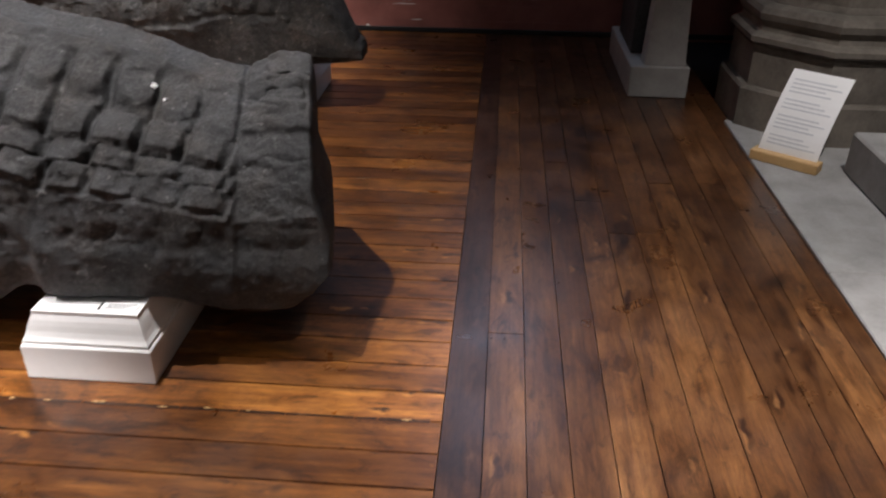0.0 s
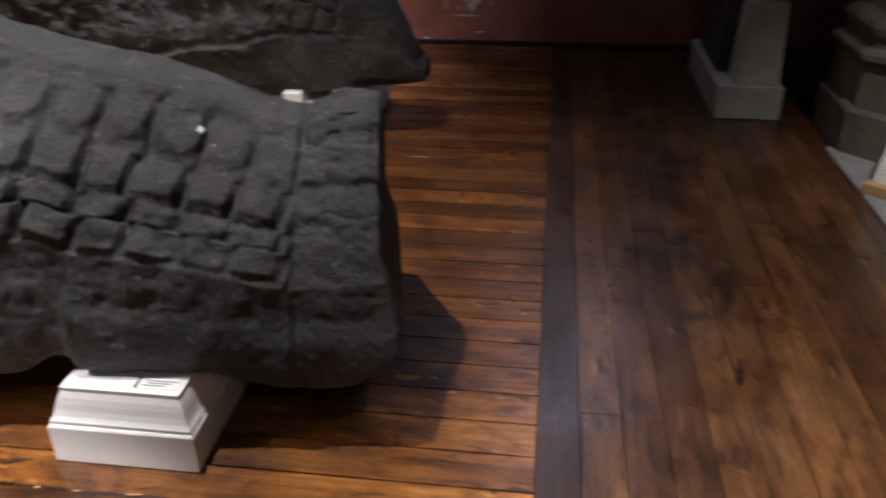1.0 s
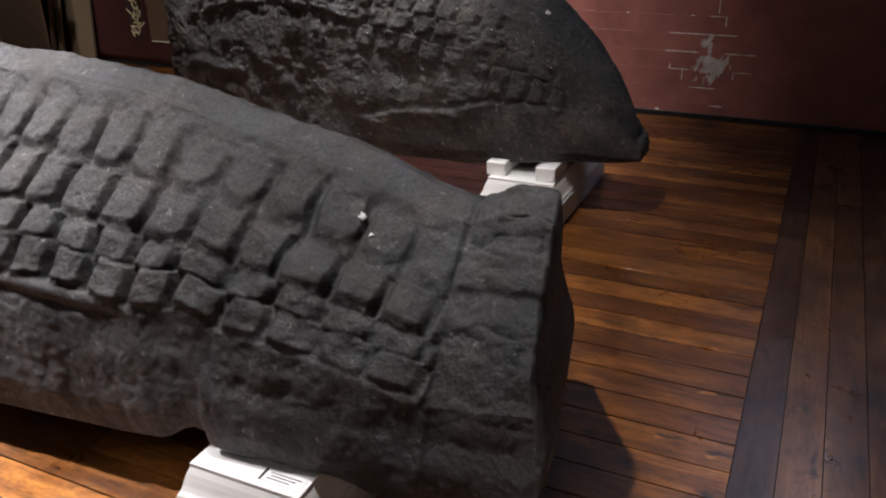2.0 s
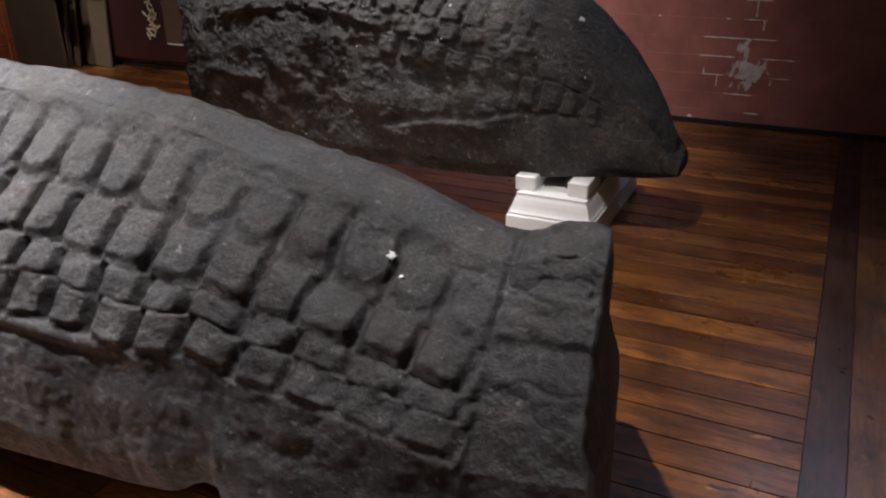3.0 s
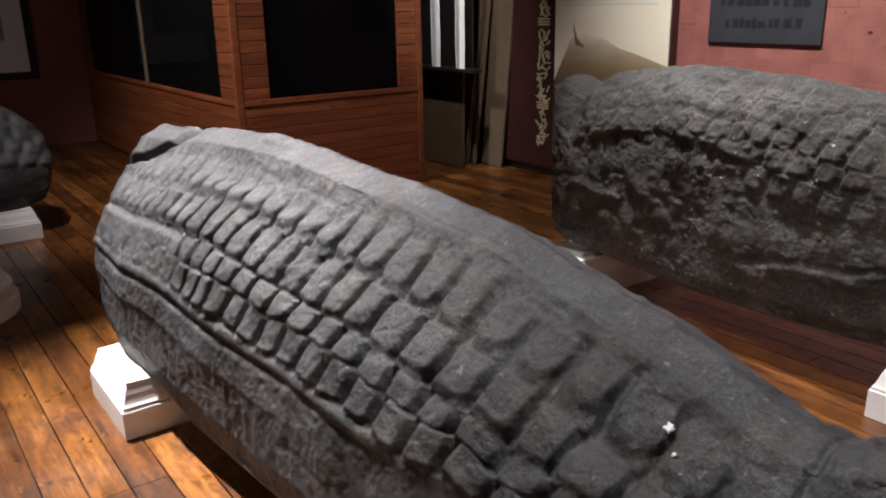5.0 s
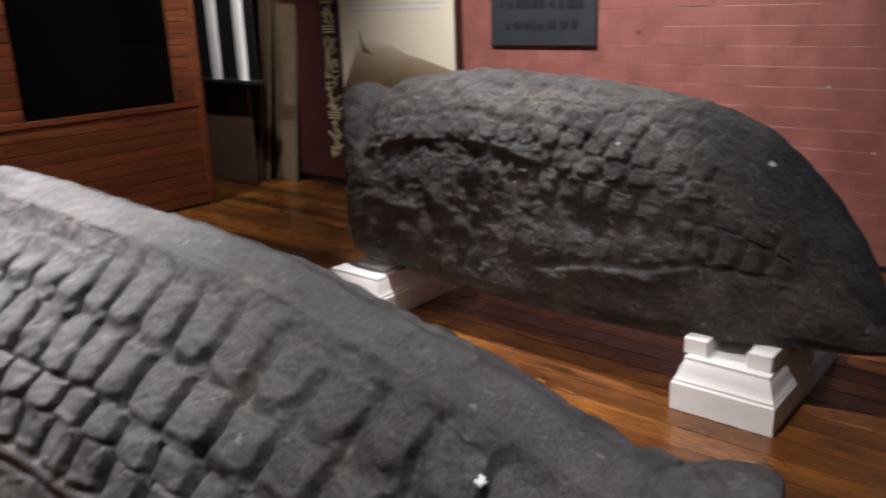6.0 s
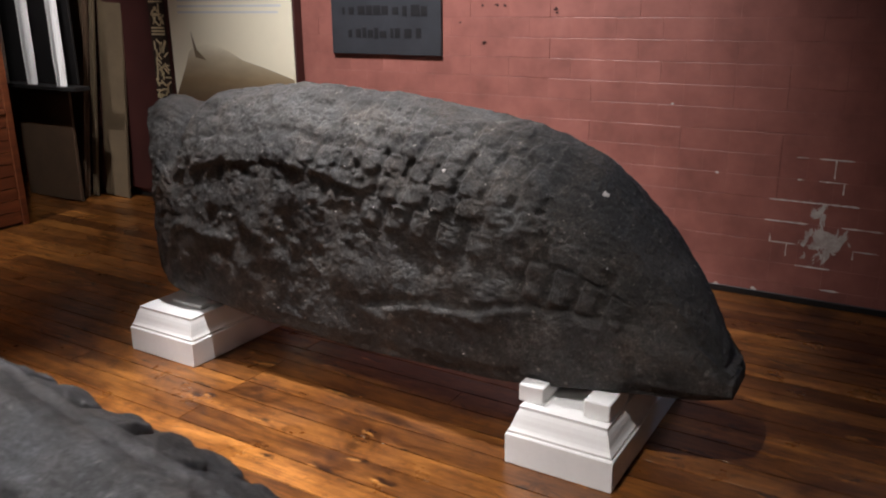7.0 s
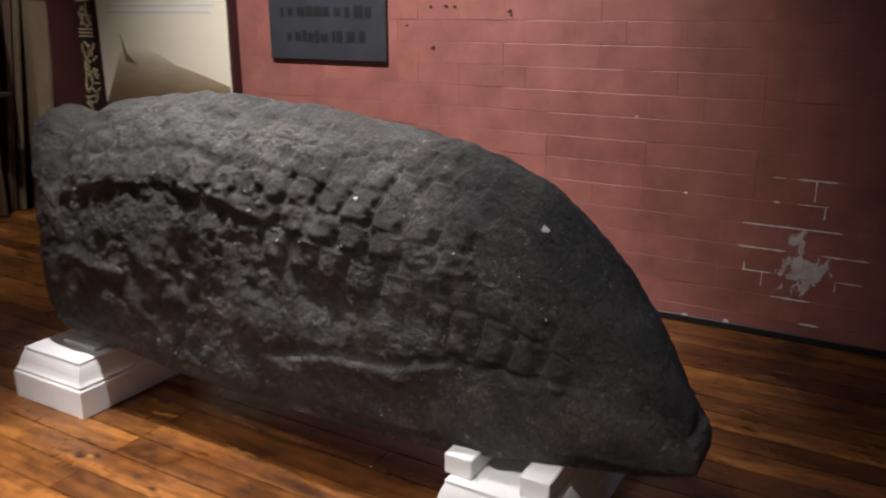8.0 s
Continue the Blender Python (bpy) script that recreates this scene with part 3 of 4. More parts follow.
def far_half(f):
    return np.interp(f, (0, 0.08, 0.3, 0.6, 0.7, 0.8, 0.9, 0.96, 1.0), (0.246, 0.276, 0.282, 0.262, 0.248, 0.212, 0.136, 0.078, 0.0))


far_width = curve([(-3.0, 0.86), (-2.8, 0.97), (-1.1, 0.99), (-0.85, 0.90), (-0.62, 0.70), (-0.54, 0.56), (-0.49, 0.42), (-0.44, 0.26)])


def far_end(x, f, y):
    left = 1 - step(-2.95, -2.72, x)
    right = step(-0.9, -0.5, x)
    at = (0, 0.08, 0.2, 0.35, 0.5, 0.65, 0.8, 0.92, 1.0)
    return left * np.interp(f, at, (0.05, 0.041, 0.037, 0.042, 0.03, 0.04, -0.013, -0.14, -0.11)) - 0.026 * right * step(0.5, 0.65, f)


far_stone = tagged(stone("hogback_stone", -2.88, -0.472, far_top, far_foot, far_half, far_width, far_relief, STONE_B, 760, 380, far_end, Matrix.Translation((0.011, 5.163, 0)), (0.05, 0.010)),
                   "heavily weathered dark hogback gravestone with a steep sloping end", "gravestone", "hogback stones")


def third_relief(x, f, s, p):
    d = 0.015 * fuzz(p, 3.2, 21) + 0.006 * fuzz(p, 9.0, 22) + 0.003 * fuzz(p, 30, 23)
    for top, bottom, pitch, shift, rise in [(0.95, 0.82, 0.13, 0.0, 0.025), (0.82, 0.69, 0.12, 0.5, 0.03), (0.69, 0.55, 0.12, 0.1, 0.03), (0.55, 0.42, 0.12, 0.6, 0.02)]:
        d += shingles(x, f, p, top, bottom, pitch, shift, rise)
    return d * step(0.0, 0.03, f)


third_ridge = curve([(-1.2, 0.70), (-1.0, 0.86), (-0.5, 0.95), (0, 0.98), (0.5, 0.95), (1.0, 0.84), (1.2, 0.66)])
third_foot = curve([(-1.2, 0.28), (-1.0, 0.202), (1.0, 0.202), (1.2, 0.26)])
third_width = curve([(-1.2, 0.7), (-0.9, 1.0), (0.9, 1.0), (1.2, 0.7)])
third_stone = tagged(stone("hogback_stone", -1.12, 1.12, third_ridge, third_foot, near_half, third_width, third_relief, STONE_A, 160, 110,
                           lambda x, f, y: 0.05 * np.sign(x) * step(0.6, 1.1, np.abs(x)) * np.sin(f * math.pi), pose(-6.05, 1.9, 0, 0, 0, 90)),
                     "dark tile-carved hogback gravestone standing beside the white column", "gravestone", "hogback stones")


# ---- white plinths ----
def plinth(width, depth, m, label, with_note=False):
    top = empty("stone_plinth", m, label=label, category="plinth", group="white plinths")
    w, d = width / 2, depth / 2
    def loop(ix, iy, z):
        return [(-w + ix, -d + iy, z), (w - ix, -d + iy, z), (w - ix, d - iy, z), (-w + ix, d - iy, z)]
    part("base_block", rings([loop(0.003, 0.003, 0.0), loop(0, 0, 0.004), loop(0, 0, 0.104), loop(0.003, 0.003, 0.109), loop(0.009, 0.010, 0.111)]), WHITE, top)
    part("moulding", rings([loop(k, k, z) for k, z in ((0.006, 0.1115), (0.006, 0.120), (0.009, 0.124), (0.013, 0.131), (0.018, 0.145), (0.022, 0.160), (0.027, 0.175), (0.032, 0.186), (0.034, 0.190), (0.034, 0.200))]), WHITE, top)
    if with_note:
        slope = Matrix.Translation((0.085, -d + 0.072, 0.2003))
        note = part("label_card", box((-0.05, -0.019, 0), (0.05, 0.019, 0.0015)), PAPER, top, "small white printed label")
        note.matrix_local = slope
        rail = part("label_edge", box((-0.056, -0.019, 0), (-0.050, 0.019, 0.003)), DARK, top, "thin black edge strip")
        rail.matrix_local = slope
        for i in range(3):
            y = 0.009 - i * 0.009
            bar = part("text_line", box((-0.04 + 0.006 * (i % 2), y - 0.0016, 0.0016), (0.042 - 0.012 * (i % 3), y + 0.0016, 0.0022)), INK, note)
    return top


plinth(0.36, 1.0, Matrix.Translation((-0.837, 3.272, 0)), "white painted moulded plinth with a small printed label", True)
plinth(0.45, 1.0, Matrix.Translation((-2.797, 3.136, 0)), "white painted moulded plinth under the tiled stone")
plinth(0.365, 0.80, Matrix.Translation((-0.92, 5.20, 0)), "white painted moulded plinth carrying two small blocks")
plinth(0.385, 0.80, Matrix.Translation((-2.735, 5.185, 0)), "white painted moulded plinth with flat packing pieces")
plinth(0.37, 0.9, pose(-6.05, 2.76, 0, 0, 0, 90), "white painted moulded plinth beside the column")
plinth(0.37, 0.9, pose(-6.05, 1.3, 0, 0, 0, 90), "white painted moulded plinth beside the column")
for x in (-1.045, -0.82):
    tagged(part("support_block", box((x - 0.043, 4.865, 0.2005), (x + 0.043, 5.05, 0.262), 0.004), WHITE), "small white block packed between plinth and stone", "block", "support blocks")
tagged(part("packing_piece", box((-2.80, 4.92, 0.2005), (-2.62, 5.16, 0.218), 0.003), WHITE), "flat white packing piece on the plinth", "block")
tagged(part("packing_piece", box((-2.78, 4.98, 0.2185), (-2.64, 5.14, 0.252), 0.003), WHITE), "flat white packing piece on the plinth", "block")


# white paint splashes and flecks lying on the stones
def splash(ob, at, size, seed, name="paint_splash", material=SPLASH, label="small white paint splash"):
    hit, place, normal, _ = ob.closest_point_on_mesh(ob.matrix_world.inverted() @ Vector(at))
    if not hit:
        return
    rng = random.Random(seed)
    turn = normal.to_track_quat("Z", "Y").to_matrix().to_4x4()
    n = 12
    loops = []
    for z, k in ((-0.004, 1.0), (0.0015, 1.0), (0.003, 0.75)):
        rng2 = random.Random(seed)
        loops.append([(size * k * rng2.uniform(0.35, 1.25) * math.cos(2 * math.pi * i / n), size * k * rng2.uniform(0.35, 1.25) * math.sin(2 * math.pi * i / n), z) for i in range(n)])
    bm = rings(loops)
    chip = part(name, bm, material, ob, label)
    chip.matrix_local = Matrix.Translation(place) @ turn


splash(near_stone, (-0.676, 3.139, 0.739), 0.0105, 1)
splash(near_stone, (-0.654, 3.11, 0.706), 0.006, 2)
rng = random.Random(4)
splash(far_stone, (-1.41, 4.95, 0.911), 0.007, 5, "pale_fleck", MORTAR, "pale chip in the stone")
splash(far_stone, (-0.84, 5.0, 0.945), 0.012, 6, "pale_fleck", MORTAR, "pale chip in the stone")
splash(far_stone, (-1.43, 4.9, 0.80), 0.006, 7, "pale_fleck", MORTAR, "pale chip in the stone")
for i in range(16):
    x = rng.uniform(-2.7, -0.7)
    splash(far_stone, (x, 4.85, rng.choice((rng.uniform(0.27, 0.5), rng.uniform(0.5, 1.05), rng.uniform(0.75, 1.05)))), rng.uniform(0.0015, 0.0035), 20 + i, "pale_fleck", MORTAR, "pale chip in the stone")

# ---- structure ----
WALL_Y, WEST, EAST, SOUTH, TOP = 6.84, -9.65, 3.4, -3.5, 4.4
tagged(part("ceiling", box((WEST - 0.2, SOUTH - 0.2, TOP), (EAST + 0.2, WALL_Y + 0.3, TOP + 0.15)), PLASTER), "plain dim ceiling", "ceiling", kind="structure")
tagged(part("wall_west", box((WEST - 0.2, SOUTH - 0.2, -0.02), (WEST, WALL_Y + 0.3, TOP - 0.002)), painted("red_painted_plaster", (0.27, 0.085, 0.07), 0.6, 0.2, 0.2)), "dull red painted wall", "wall", kind="structure")
tagged(part("wall_east", box((EAST, SOUTH - 0.2, -0.02), (EAST + 0.2, WALL_Y + 0.3, TOP - 0.002)), PIER_STONE), "plain stone wall", "wall", kind="structure")
tagged(part("wall_south", box((WEST, SOUTH - 0.2, -0.02), (EAST, SOUTH, TOP - 0.002)), PLASTER), "plain plaster wall", "wall", kind="structure")
# north wall: painted joint plane behind the bricks, with a tall window high up
nb = bmesh.new()
for lo, hi in (((WEST, -0.022), (-0.2, TOP)), ((0.8, -0.022), (EAST, TOP)), ((-0.2, -0.022), (0.8, 2.2)), ((-0.2, 4.1), (0.8, TOP))):
    box((lo[0], WALL_Y + 0.002, lo[1]), (hi[0], WALL_Y + 0.3, hi[1] - 0.003 if hi[1] == TOP else hi[1]), bm=nb)
wall_north = tagged(part("wall_north", nb, WALL_JOINT), "dark red painted brick wall with flaking paint", "wall", kind="structure")
win = tagged(part("window_1", box((-0.2, WALL_Y + 0.2, 2.2), (0.8, WALL_Y + 0.22, 4.1)), CLEAR), "tall clear window high in the wall", "window", kind="structure")
win.visible_shadow = False
sub = tagged(part("floor", box((WEST - 0.3, SOUTH - 0.3, -0.22), (EAST + 0.3, WALL_Y + 0.4, -0.024)), DARK), "dark varnished wooden plank floor", "floor", kind="structure")
tagged(part("baseboard", box((-5.6, WALL_Y - 0.012, 0.0), (EAST, WALL_Y - 0.002, 0.035), 0.003), DARK), "narrow dark strip along the wall foot", "trim", kind="structure")

# ---- stone step, pier and kerb ----
kerb = empty("kerb", None, label="pale grey stone kerb slabs beside the wooden floor", category="kerb", kind="structure")
kerb["kind"] = "structure"
for a, b in ((-3.4, -0.6), (-0.595, 1.55), (1.555, 3.545), (3.55, 5.1)):
    part("slab", box((1.385, a, -0.02), (EAST, b, 0.014), 0.005), GREY_STONE, kerb)
tagged(part("stone_step", box((1.75, 1.0, 0.0145), (EAST, 4.46, 0.20), 0.01), GREY_STONE), "worn pale stone step block above the kerb", "step", kind="structure")
pier = empty("stone_pier", Matrix.Translation((1.93, 5.26, 0)), label="octagonal sandstone pier with a moulded base", category="pier", kind="structure")
C8 = 1 / math.cos(math.pi / 8)


def octagon(profile):
    return lathe([(a * C8, z) for a, z in profile], (0, 0), 8, math.pi / 8)


part("plinth", octagon([(0.51, 0.0), (0.51, 0.20), (0.50, 0.215)]), PIER_STONE, pier)
part("lower_course", octagon([(0.475, 0.216), (0.475, 0.40), (0.465, 0.41)]), PIER_STONE, pier)
part("base_moulding", octagon([(0.47, 0.411), (0.50, 0.43), (0.50, 0.455), (0.48, 0.47), (0.455, 0.475), (0.45, 0.50), (0.47, 0.53), (0.475, 0.56), (0.46, 0.585), (0.42, 0.60)]), PIER_STONE, pier)
part("shaft", octagon([(0.40, 0.601), (0.39, 0.63), (0.385, 4.39)]), PIER_STONE, pier)

# ---- reading sheet on its pine stand ----
stand = empty("sign_stand", pose(1.515, 4.515, 0.0145, 0, 0, -38), label="white printed sheet leaning in a pale pine holder", category="sign")
part("holder", box((-0.15, -0.035, 0), (0.15, 0.035, 0.045), 0.004), PINE, stand, "pale pine block")
sheet = bmesh.new()
cols = []
for i in range(13):
    t = i / 12
    y = 0.005 + 0.16 * t ** 1.5
    z = 0.03 + 0.37 * t - 0.02 * t * t
    cols.append([(-0.13 + 0.03 * t, y, z), (0.13 + 0.03 * t, y, z), (0.13 + 0.03 * t, y + 0.003, z + 0.001), (-0.13 + 0.03 * t, y + 0.003, z + 0.001)])
page = part("sheet", rings(cols), PAPER, stand, "bent white printed sheet")
for i in range(17):
    if i in (3, 8, 12):
        continue
    t = 0.13 + i * 0.047
    y0, z0 = 0.005 + 0.16 * t ** 1.5, 0.03 + 0.37 * t - 0.02 * t * t
    t2 = t + 0.02
    y1, z1 = 0.005 + 0.16 * t2 ** 1.5, 0.03 + 0.37 * t2 - 0.02 * t2 * t2
    e = 0.105 - 0.03 * ((i * 7) % 3)
    bm = rings([[(-0.105 + 0.03 * t, y0 - 0.0015, z0), (e + 0.03 * t, y0 - 0.0015, z0), (e + 0.03 * t, y0, z0), (-0.105 + 0.03 * t, y0, z0)],
                [(-0.105 + 0.03 * t, y1 - 0.0015, z1), (e + 0.03 * t, y1 - 0.0015, z1), (e + 0.03 * t, y1, z1), (-0.105 + 0.03 * t, y1, z1)]])
    part("text_line", bm, PALE_INK, page)

# ---- white display base by the pier, with the stone that it carries ----
base = empty("display_base", Matrix.Translation((1.105, 5.475, 0)), label="white painted display base with an upright panel", category="display base")
part("low_box", box((-0.16, 0, 0), (0.16, 0.95, 0.172), 0.006), SHADED_WHITE, base)
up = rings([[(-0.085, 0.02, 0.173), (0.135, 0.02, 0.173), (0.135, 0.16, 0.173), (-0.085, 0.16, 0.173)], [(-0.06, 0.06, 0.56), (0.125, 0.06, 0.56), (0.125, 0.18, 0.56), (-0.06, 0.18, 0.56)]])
part("upright_block", up, SHADED_WHITE, base)
slab = rings([[(0.98, 5.75, 0.173), (1.24, 5.75, 0.173), (1.24, 6.3, 0.173), (0.98, 6.3, 0.173)], [(0.99, 5.78, 1.2), (1.23, 5.78, 1.2), (1.23, 6.28, 1.2), (0.99, 6.28, 1.2)], [(1.03, 5.82, 2.1), (1.19, 5.82, 2.1), (1.19, 6.2, 2.1), (1.03, 6.2, 2.1)]])
tagged(part("cross_slab", slab, STONE_A), "dark upright carved stone slab standing on a white base", "stone slab")

# ---- plaque and poster on the north wall ----
plaque = empty("wall_plaque", Matrix.Translation((-2.96, WALL_Y, 1.15)), label="dark slate plaque with dim lettering on the red wall", category="plaque")
part("plate", box((-0.40, -0.028, 0.0), (0.40, -0.004, 0.62), 0.004), SLATE, plaque)
rnd = random.Random(3)
for row, (z, w, h) in enumerate(((0.10, 0.27, 0.055), (0.235, 0.31, 0.055), (0.37, 0.25, 0.055), (0.50, 0.30, 0.055))):
    x = -w
    while x < w:
        b = rnd.uniform(0.02, 0.06)
        part("letter_bar", box((x, -0.0305, z - (0.008 if rnd.random() < 0.2 else 0)), (min(x + b, w), -0.0285, z + h * rnd.uniform(0.7, 1.1))), SLATE_LETTER, plaque)
        x += b + rnd.choice((0.008, 0.01, 0.03))

poster = empty("poster_panel", Matrix.Translation((-4.30, WALL_Y, 0.22)), label="tall display panel with cream poster and gold patterned border", category="poster")
part("backing", box((-1.20, -0.075, -0.14), (0.68, -0.004, 2.2), 0.004), MAROON, poster, "dark maroon backing board")
part("poster_sheet", box((-0.47, -0.082, 0.0), (0.665, -0.0755, 2.18)), CREAM, poster, "cream printed sheet")
hill = bmesh.new()
low, high = [], []
for i in range(41):
    t = i / 40
    x = -0.468 + 1.128 * t
    z = 0.60 + 2.0 * min(t, 0.16) + 0.05 * math.sin(math.pi * min(1, max(0, t - 0.1) / 0.5)) - 0.27 * max(0, t - 0.30) ** 1.4
    low.append((x, -0.0835, 0.01))
    high.append((x, -0.0835, z))
for i in range(40):
    hill.faces.new([hill.verts.new(p) for p in (low[i], low[i + 1], high[i + 1], high[i])])
hm = Mat("printed_hill", 0.5)
sep = hm.t.nodes.new("ShaderNodeSeparateXYZ")
hm.link(hm.place(), sep.inputs[0])
mrn = hm.node("ShaderNodeMapRange")
hm.link(sep.outputs["Z"], mrn.inputs["Value"])
mrn.inputs["From Min"].default_value, mrn.inputs["From Max"].default_value = 0.75, 1.2
hcol = ramp(hm.t, mrn.outputs[0], [(0.0, (0.10, 0.06, 0.035)), (0.45, (0.24, 0.175, 0.10)), (0.75, (0.46, 0.39, 0.27)), (0.95, (0.74, 0.69, 0.53))])
hm.colour(hm.mix(0.4, hcol, ramp(hm.t, hm.noise(hm.place((1, 1, 3)), 5, 4), [(0.3, grey(0.6)), (0.7, grey(1.1))]), "MULTIPLY"))
part("printed_picture", hill, hm.m, poster, "brown printed landscape")
beak = bmesh.new()
beak.faces.new([beak.verts.new(p) for p in ((-0.27, -0.0845, 1.06), (-0.22, -0.0845, 0.93), (-0.13, -0.0845, 0.86), (-0.24, -0.0845, 0.88))])
part("printed_mark", beak, SAND, poster, "dark printed mark")
for i, (w, z) in enumerate(((0.93, 1.175), (0.96, 1.215), (0.90, 1.255), (0.95, 1.295), (0.97, 1.40), (0.92, 1.44), (0.95, 1.48))):
    part("text_line", box((-0.38, -0.0838, z), (-0.38 + w, -0.0826, z + 0.014)), PALE_INK, poster)
rnd = random.Random(11)
strip = part("pattern_strip", box((-0.685, -0.079, 0.03), (-0.52, -0.0755, 2.18)), painted("strip_ground", (0.03, 0.018, 0.012), 0.5, 0.3, 0), poster, "dark strip with gold interlace pattern")
pat = bmesh.new()
z = 0.05
while z < 2.1:
    kind = rnd.random()
    if kind < 0.35:
        for k in range(3):
            box((-0.67, -0.084, z + k * 0.022), (-0.535, -0.0795, z + k * 0.022 + 0.012), bm=pat)
        z += 0.075
    else:
        for k in range(13):
            x, zz = rnd.uniform(-0.665, -0.54), z + rnd.uniform(0, 0.12)
            n0 = len(pat.verts)
            box((-0.006, -0.0022, -0.03), (0.006, 0.0022, 0.03), bm=pat)
            pat.verts.ensure_lookup_table()
            bmesh.ops.transform(pat, matrix=pose(x, -0.0815, zz, 0, rnd.choice((-50, -25, 0, 30, 55, 90)), 0), verts=pat.verts[n0:])
        z += 0.15
part("interlace", pat, GOLD, poster, "gold interlace pattern")

# ---- leaning boards and the dark rack in the corner ----
for x, y, w, h, lean, back, mat_, lab in ((-5.50, 6.70, 0.27, 2.0, 3, -3, TAN_BOARD, "tall tan hardboard sheet leaning against the wall"), (-5.665, 6.62, 0.05, 2.0, 4, -4, TAN_BOARD, "narrow tan batten leaning against the wall"),
                                          (-5.73, 6.58, 0.07, 2.0, 5, -4, BROWN_BOARD, "narrow brown batten leaning against the wall"), (-5.86, 6.54, 0.36, 2.0, 4, -5, BROWN_BOARD, "tall brown hardboard sheet leaning behind the rack"),
                                          (-5.90, 6.43, 0.66, 0.855, 0, -1, BROWN_BOARD, "dull brown board standing under the rack")):
    b = part("leaning_board", box((-w / 2, -0.012, 0.0), (w / 2, 0.012, h), 0.003), mat_)
    b.matrix_world = pose(x, y, 0.008, back, lean, 0)
    tagged(b, lab, "board", "leaning boards")
rack = empty("paper_rack", Matrix.Translation((-5.72, 6.34, 0)), label="black rack holding upright white paper sheets", category="rack")
part("shelf", box((-0.90, -0.05, 0.865), (0.44, 0.08, 0.897), 0.004), DARK, rack)
part("back_panel", box((-0.90, 0.082, 0.90), (0.30, 0.100, 2.1), 0.002), DARK, rack)
for x in (-0.89, 0.10):
    part("post", box((x, 0.101, 0.0), (x + 0.025, 0.126, 2.0)), DARK, rack)
for x, w in ((-0.45, 0.12), (-0.09, 0.12), (0.26, 0.115)):
    loops = []
    for z, k in ((0.898, 0.9), (1.1, 1.03), (1.35, 0.98), (1.62, 1.04)):
        loops.append([(x + 0.5 * w * k * math.cos(a), -0.02 + 0.018 * math.sin(a) + 0.006 * math.cos(3 * a), z) for a in [i * math.pi / 8 for i in range(16)]])
    tagged(part("paper_roll", rings(loops), PAPER, rack, smooth=False), "upright roll of white paper")

# ---- wooden booth with dark windows ----
BX, BY = -5.35, 4.27
booth = empty("wooden_booth", None, label="orange pine clad booth with dark windows", category="booth")
bb = bmesh.new()
box((WEST + 0.01, BY + 0.03, 0.0), (BX - 0.03, 5.80, 0.77), bm=bb)
box((WEST + 0.01, BY + 0.06, 2.2), (BX - 0.06, 5.80, 2.4), bm=bb)
box((WEST + 0.01, BY + 0.5, 0.78), (BX - 0.5, 5.80, 2.2), bm=bb)
part("core", bb, DARK, booth, "black interior")
BOARD_H = 0.082
for i in range(9):
    z0 = 0.02 + i * BOARD_H
    part("cladding_board", box((BX - 0.028, BY + 0.05, z0), (BX, 5.80, z0 + BOARD_H - 0.004), 0.003), BOOTH, booth)
    part("cladding_board", box((WEST + 0.02, BY, z0), (BX - 0.05, BY + 0.028, z0 + BOARD_H - 0.004), 0.003), BOOTH, booth)
for i in range(17):
    z0 = 0.80 + i * BOARD_H
    h = z0 + BOARD_H - 0.004
    for lo, hi in (((BX - 0.028, BY + 0.05), (BX, BY + 0.25)), ((BX - 0.028, 5.62), (BX, 5.80))):
        part("cladding_board", box((lo[0], lo[1], z0), (hi[0], hi[1], h), 0.003), BOOTH, booth)
    for a, b in ((BX - 0.30, BX - 0.05), (WEST + 0.02, WEST + 0.3)):
        part("cladding_board", box((a, BY, z0), (b, BY + 0.028, h), 0.003), BOOTH, booth)
part("corner_post", box((BX - 0.049, BY - 0.004, 0.0), (BX + 0.004, BY + 0.049, 2.4), 0.004), BOOTH, booth)
part("end_post", box((BX - 0.03, 5.802, 0.0), (BX + 0.006, 5.85, 2.4), 0.004), BOOTH, booth)
part("sill_rail", box((BX - 0.03, BY + 0.05, 0.760), (BX + 0.008, 5.80, 0.799), 0.004), BOOTH, booth)
part("sill_rail", box((WEST + 0.02, BY - 0.008, 0.760), (BX - 0.05, BY + 0.03, 0.799), 0.004), BOOTH, booth)
for lo, hi in (((BX - 0.022, BY + 0.251, 0.80), (BX - 0.012, 5.619, 2.19)), ((WEST + 0.301, BY + 0.012, 0.80), (-7.47, BY + 0.022, 2.19)), ((-7.41, BY + 0.012, 0.80), (BX - 0.301, BY + 0.022, 2.19))):
    w = part("window_pane", box(lo, hi), GLASS, booth, "dark glass pane")
part("mullion", box((-7.469, BY - 0.002, 0.80), (-7.411, BY + 0.03, 2.19), 0.004), TAN_BOARD, booth, "pale wooden mullion")
tagged(part("booth_backing", box((WEST + 0.01, 5.86, 0.0), (BX - 0.2, 5.90, 2.4)), BROWN_BOARD, booth), "brown rear board")

# ---- picture on the west wall, column ----
pic = empty("framed_picture", Matrix.Translation((WEST, 3.3, 0.74)), label="white printed picture in a wide black frame", category="picture")
part("frame", box((0.002, -0.45, 0.0), (0.03, 0.48, 1.3), 0.004), DARK, pic)
part("print", box((0.031, -0.40, 0.07), (0.036, 0.40, 1.22)), PAPER, pic)
part("printed_picture", box((0.0365, -0.38, 0.40), (0.040, 0.20, 0.9)), GREENISH, pic)
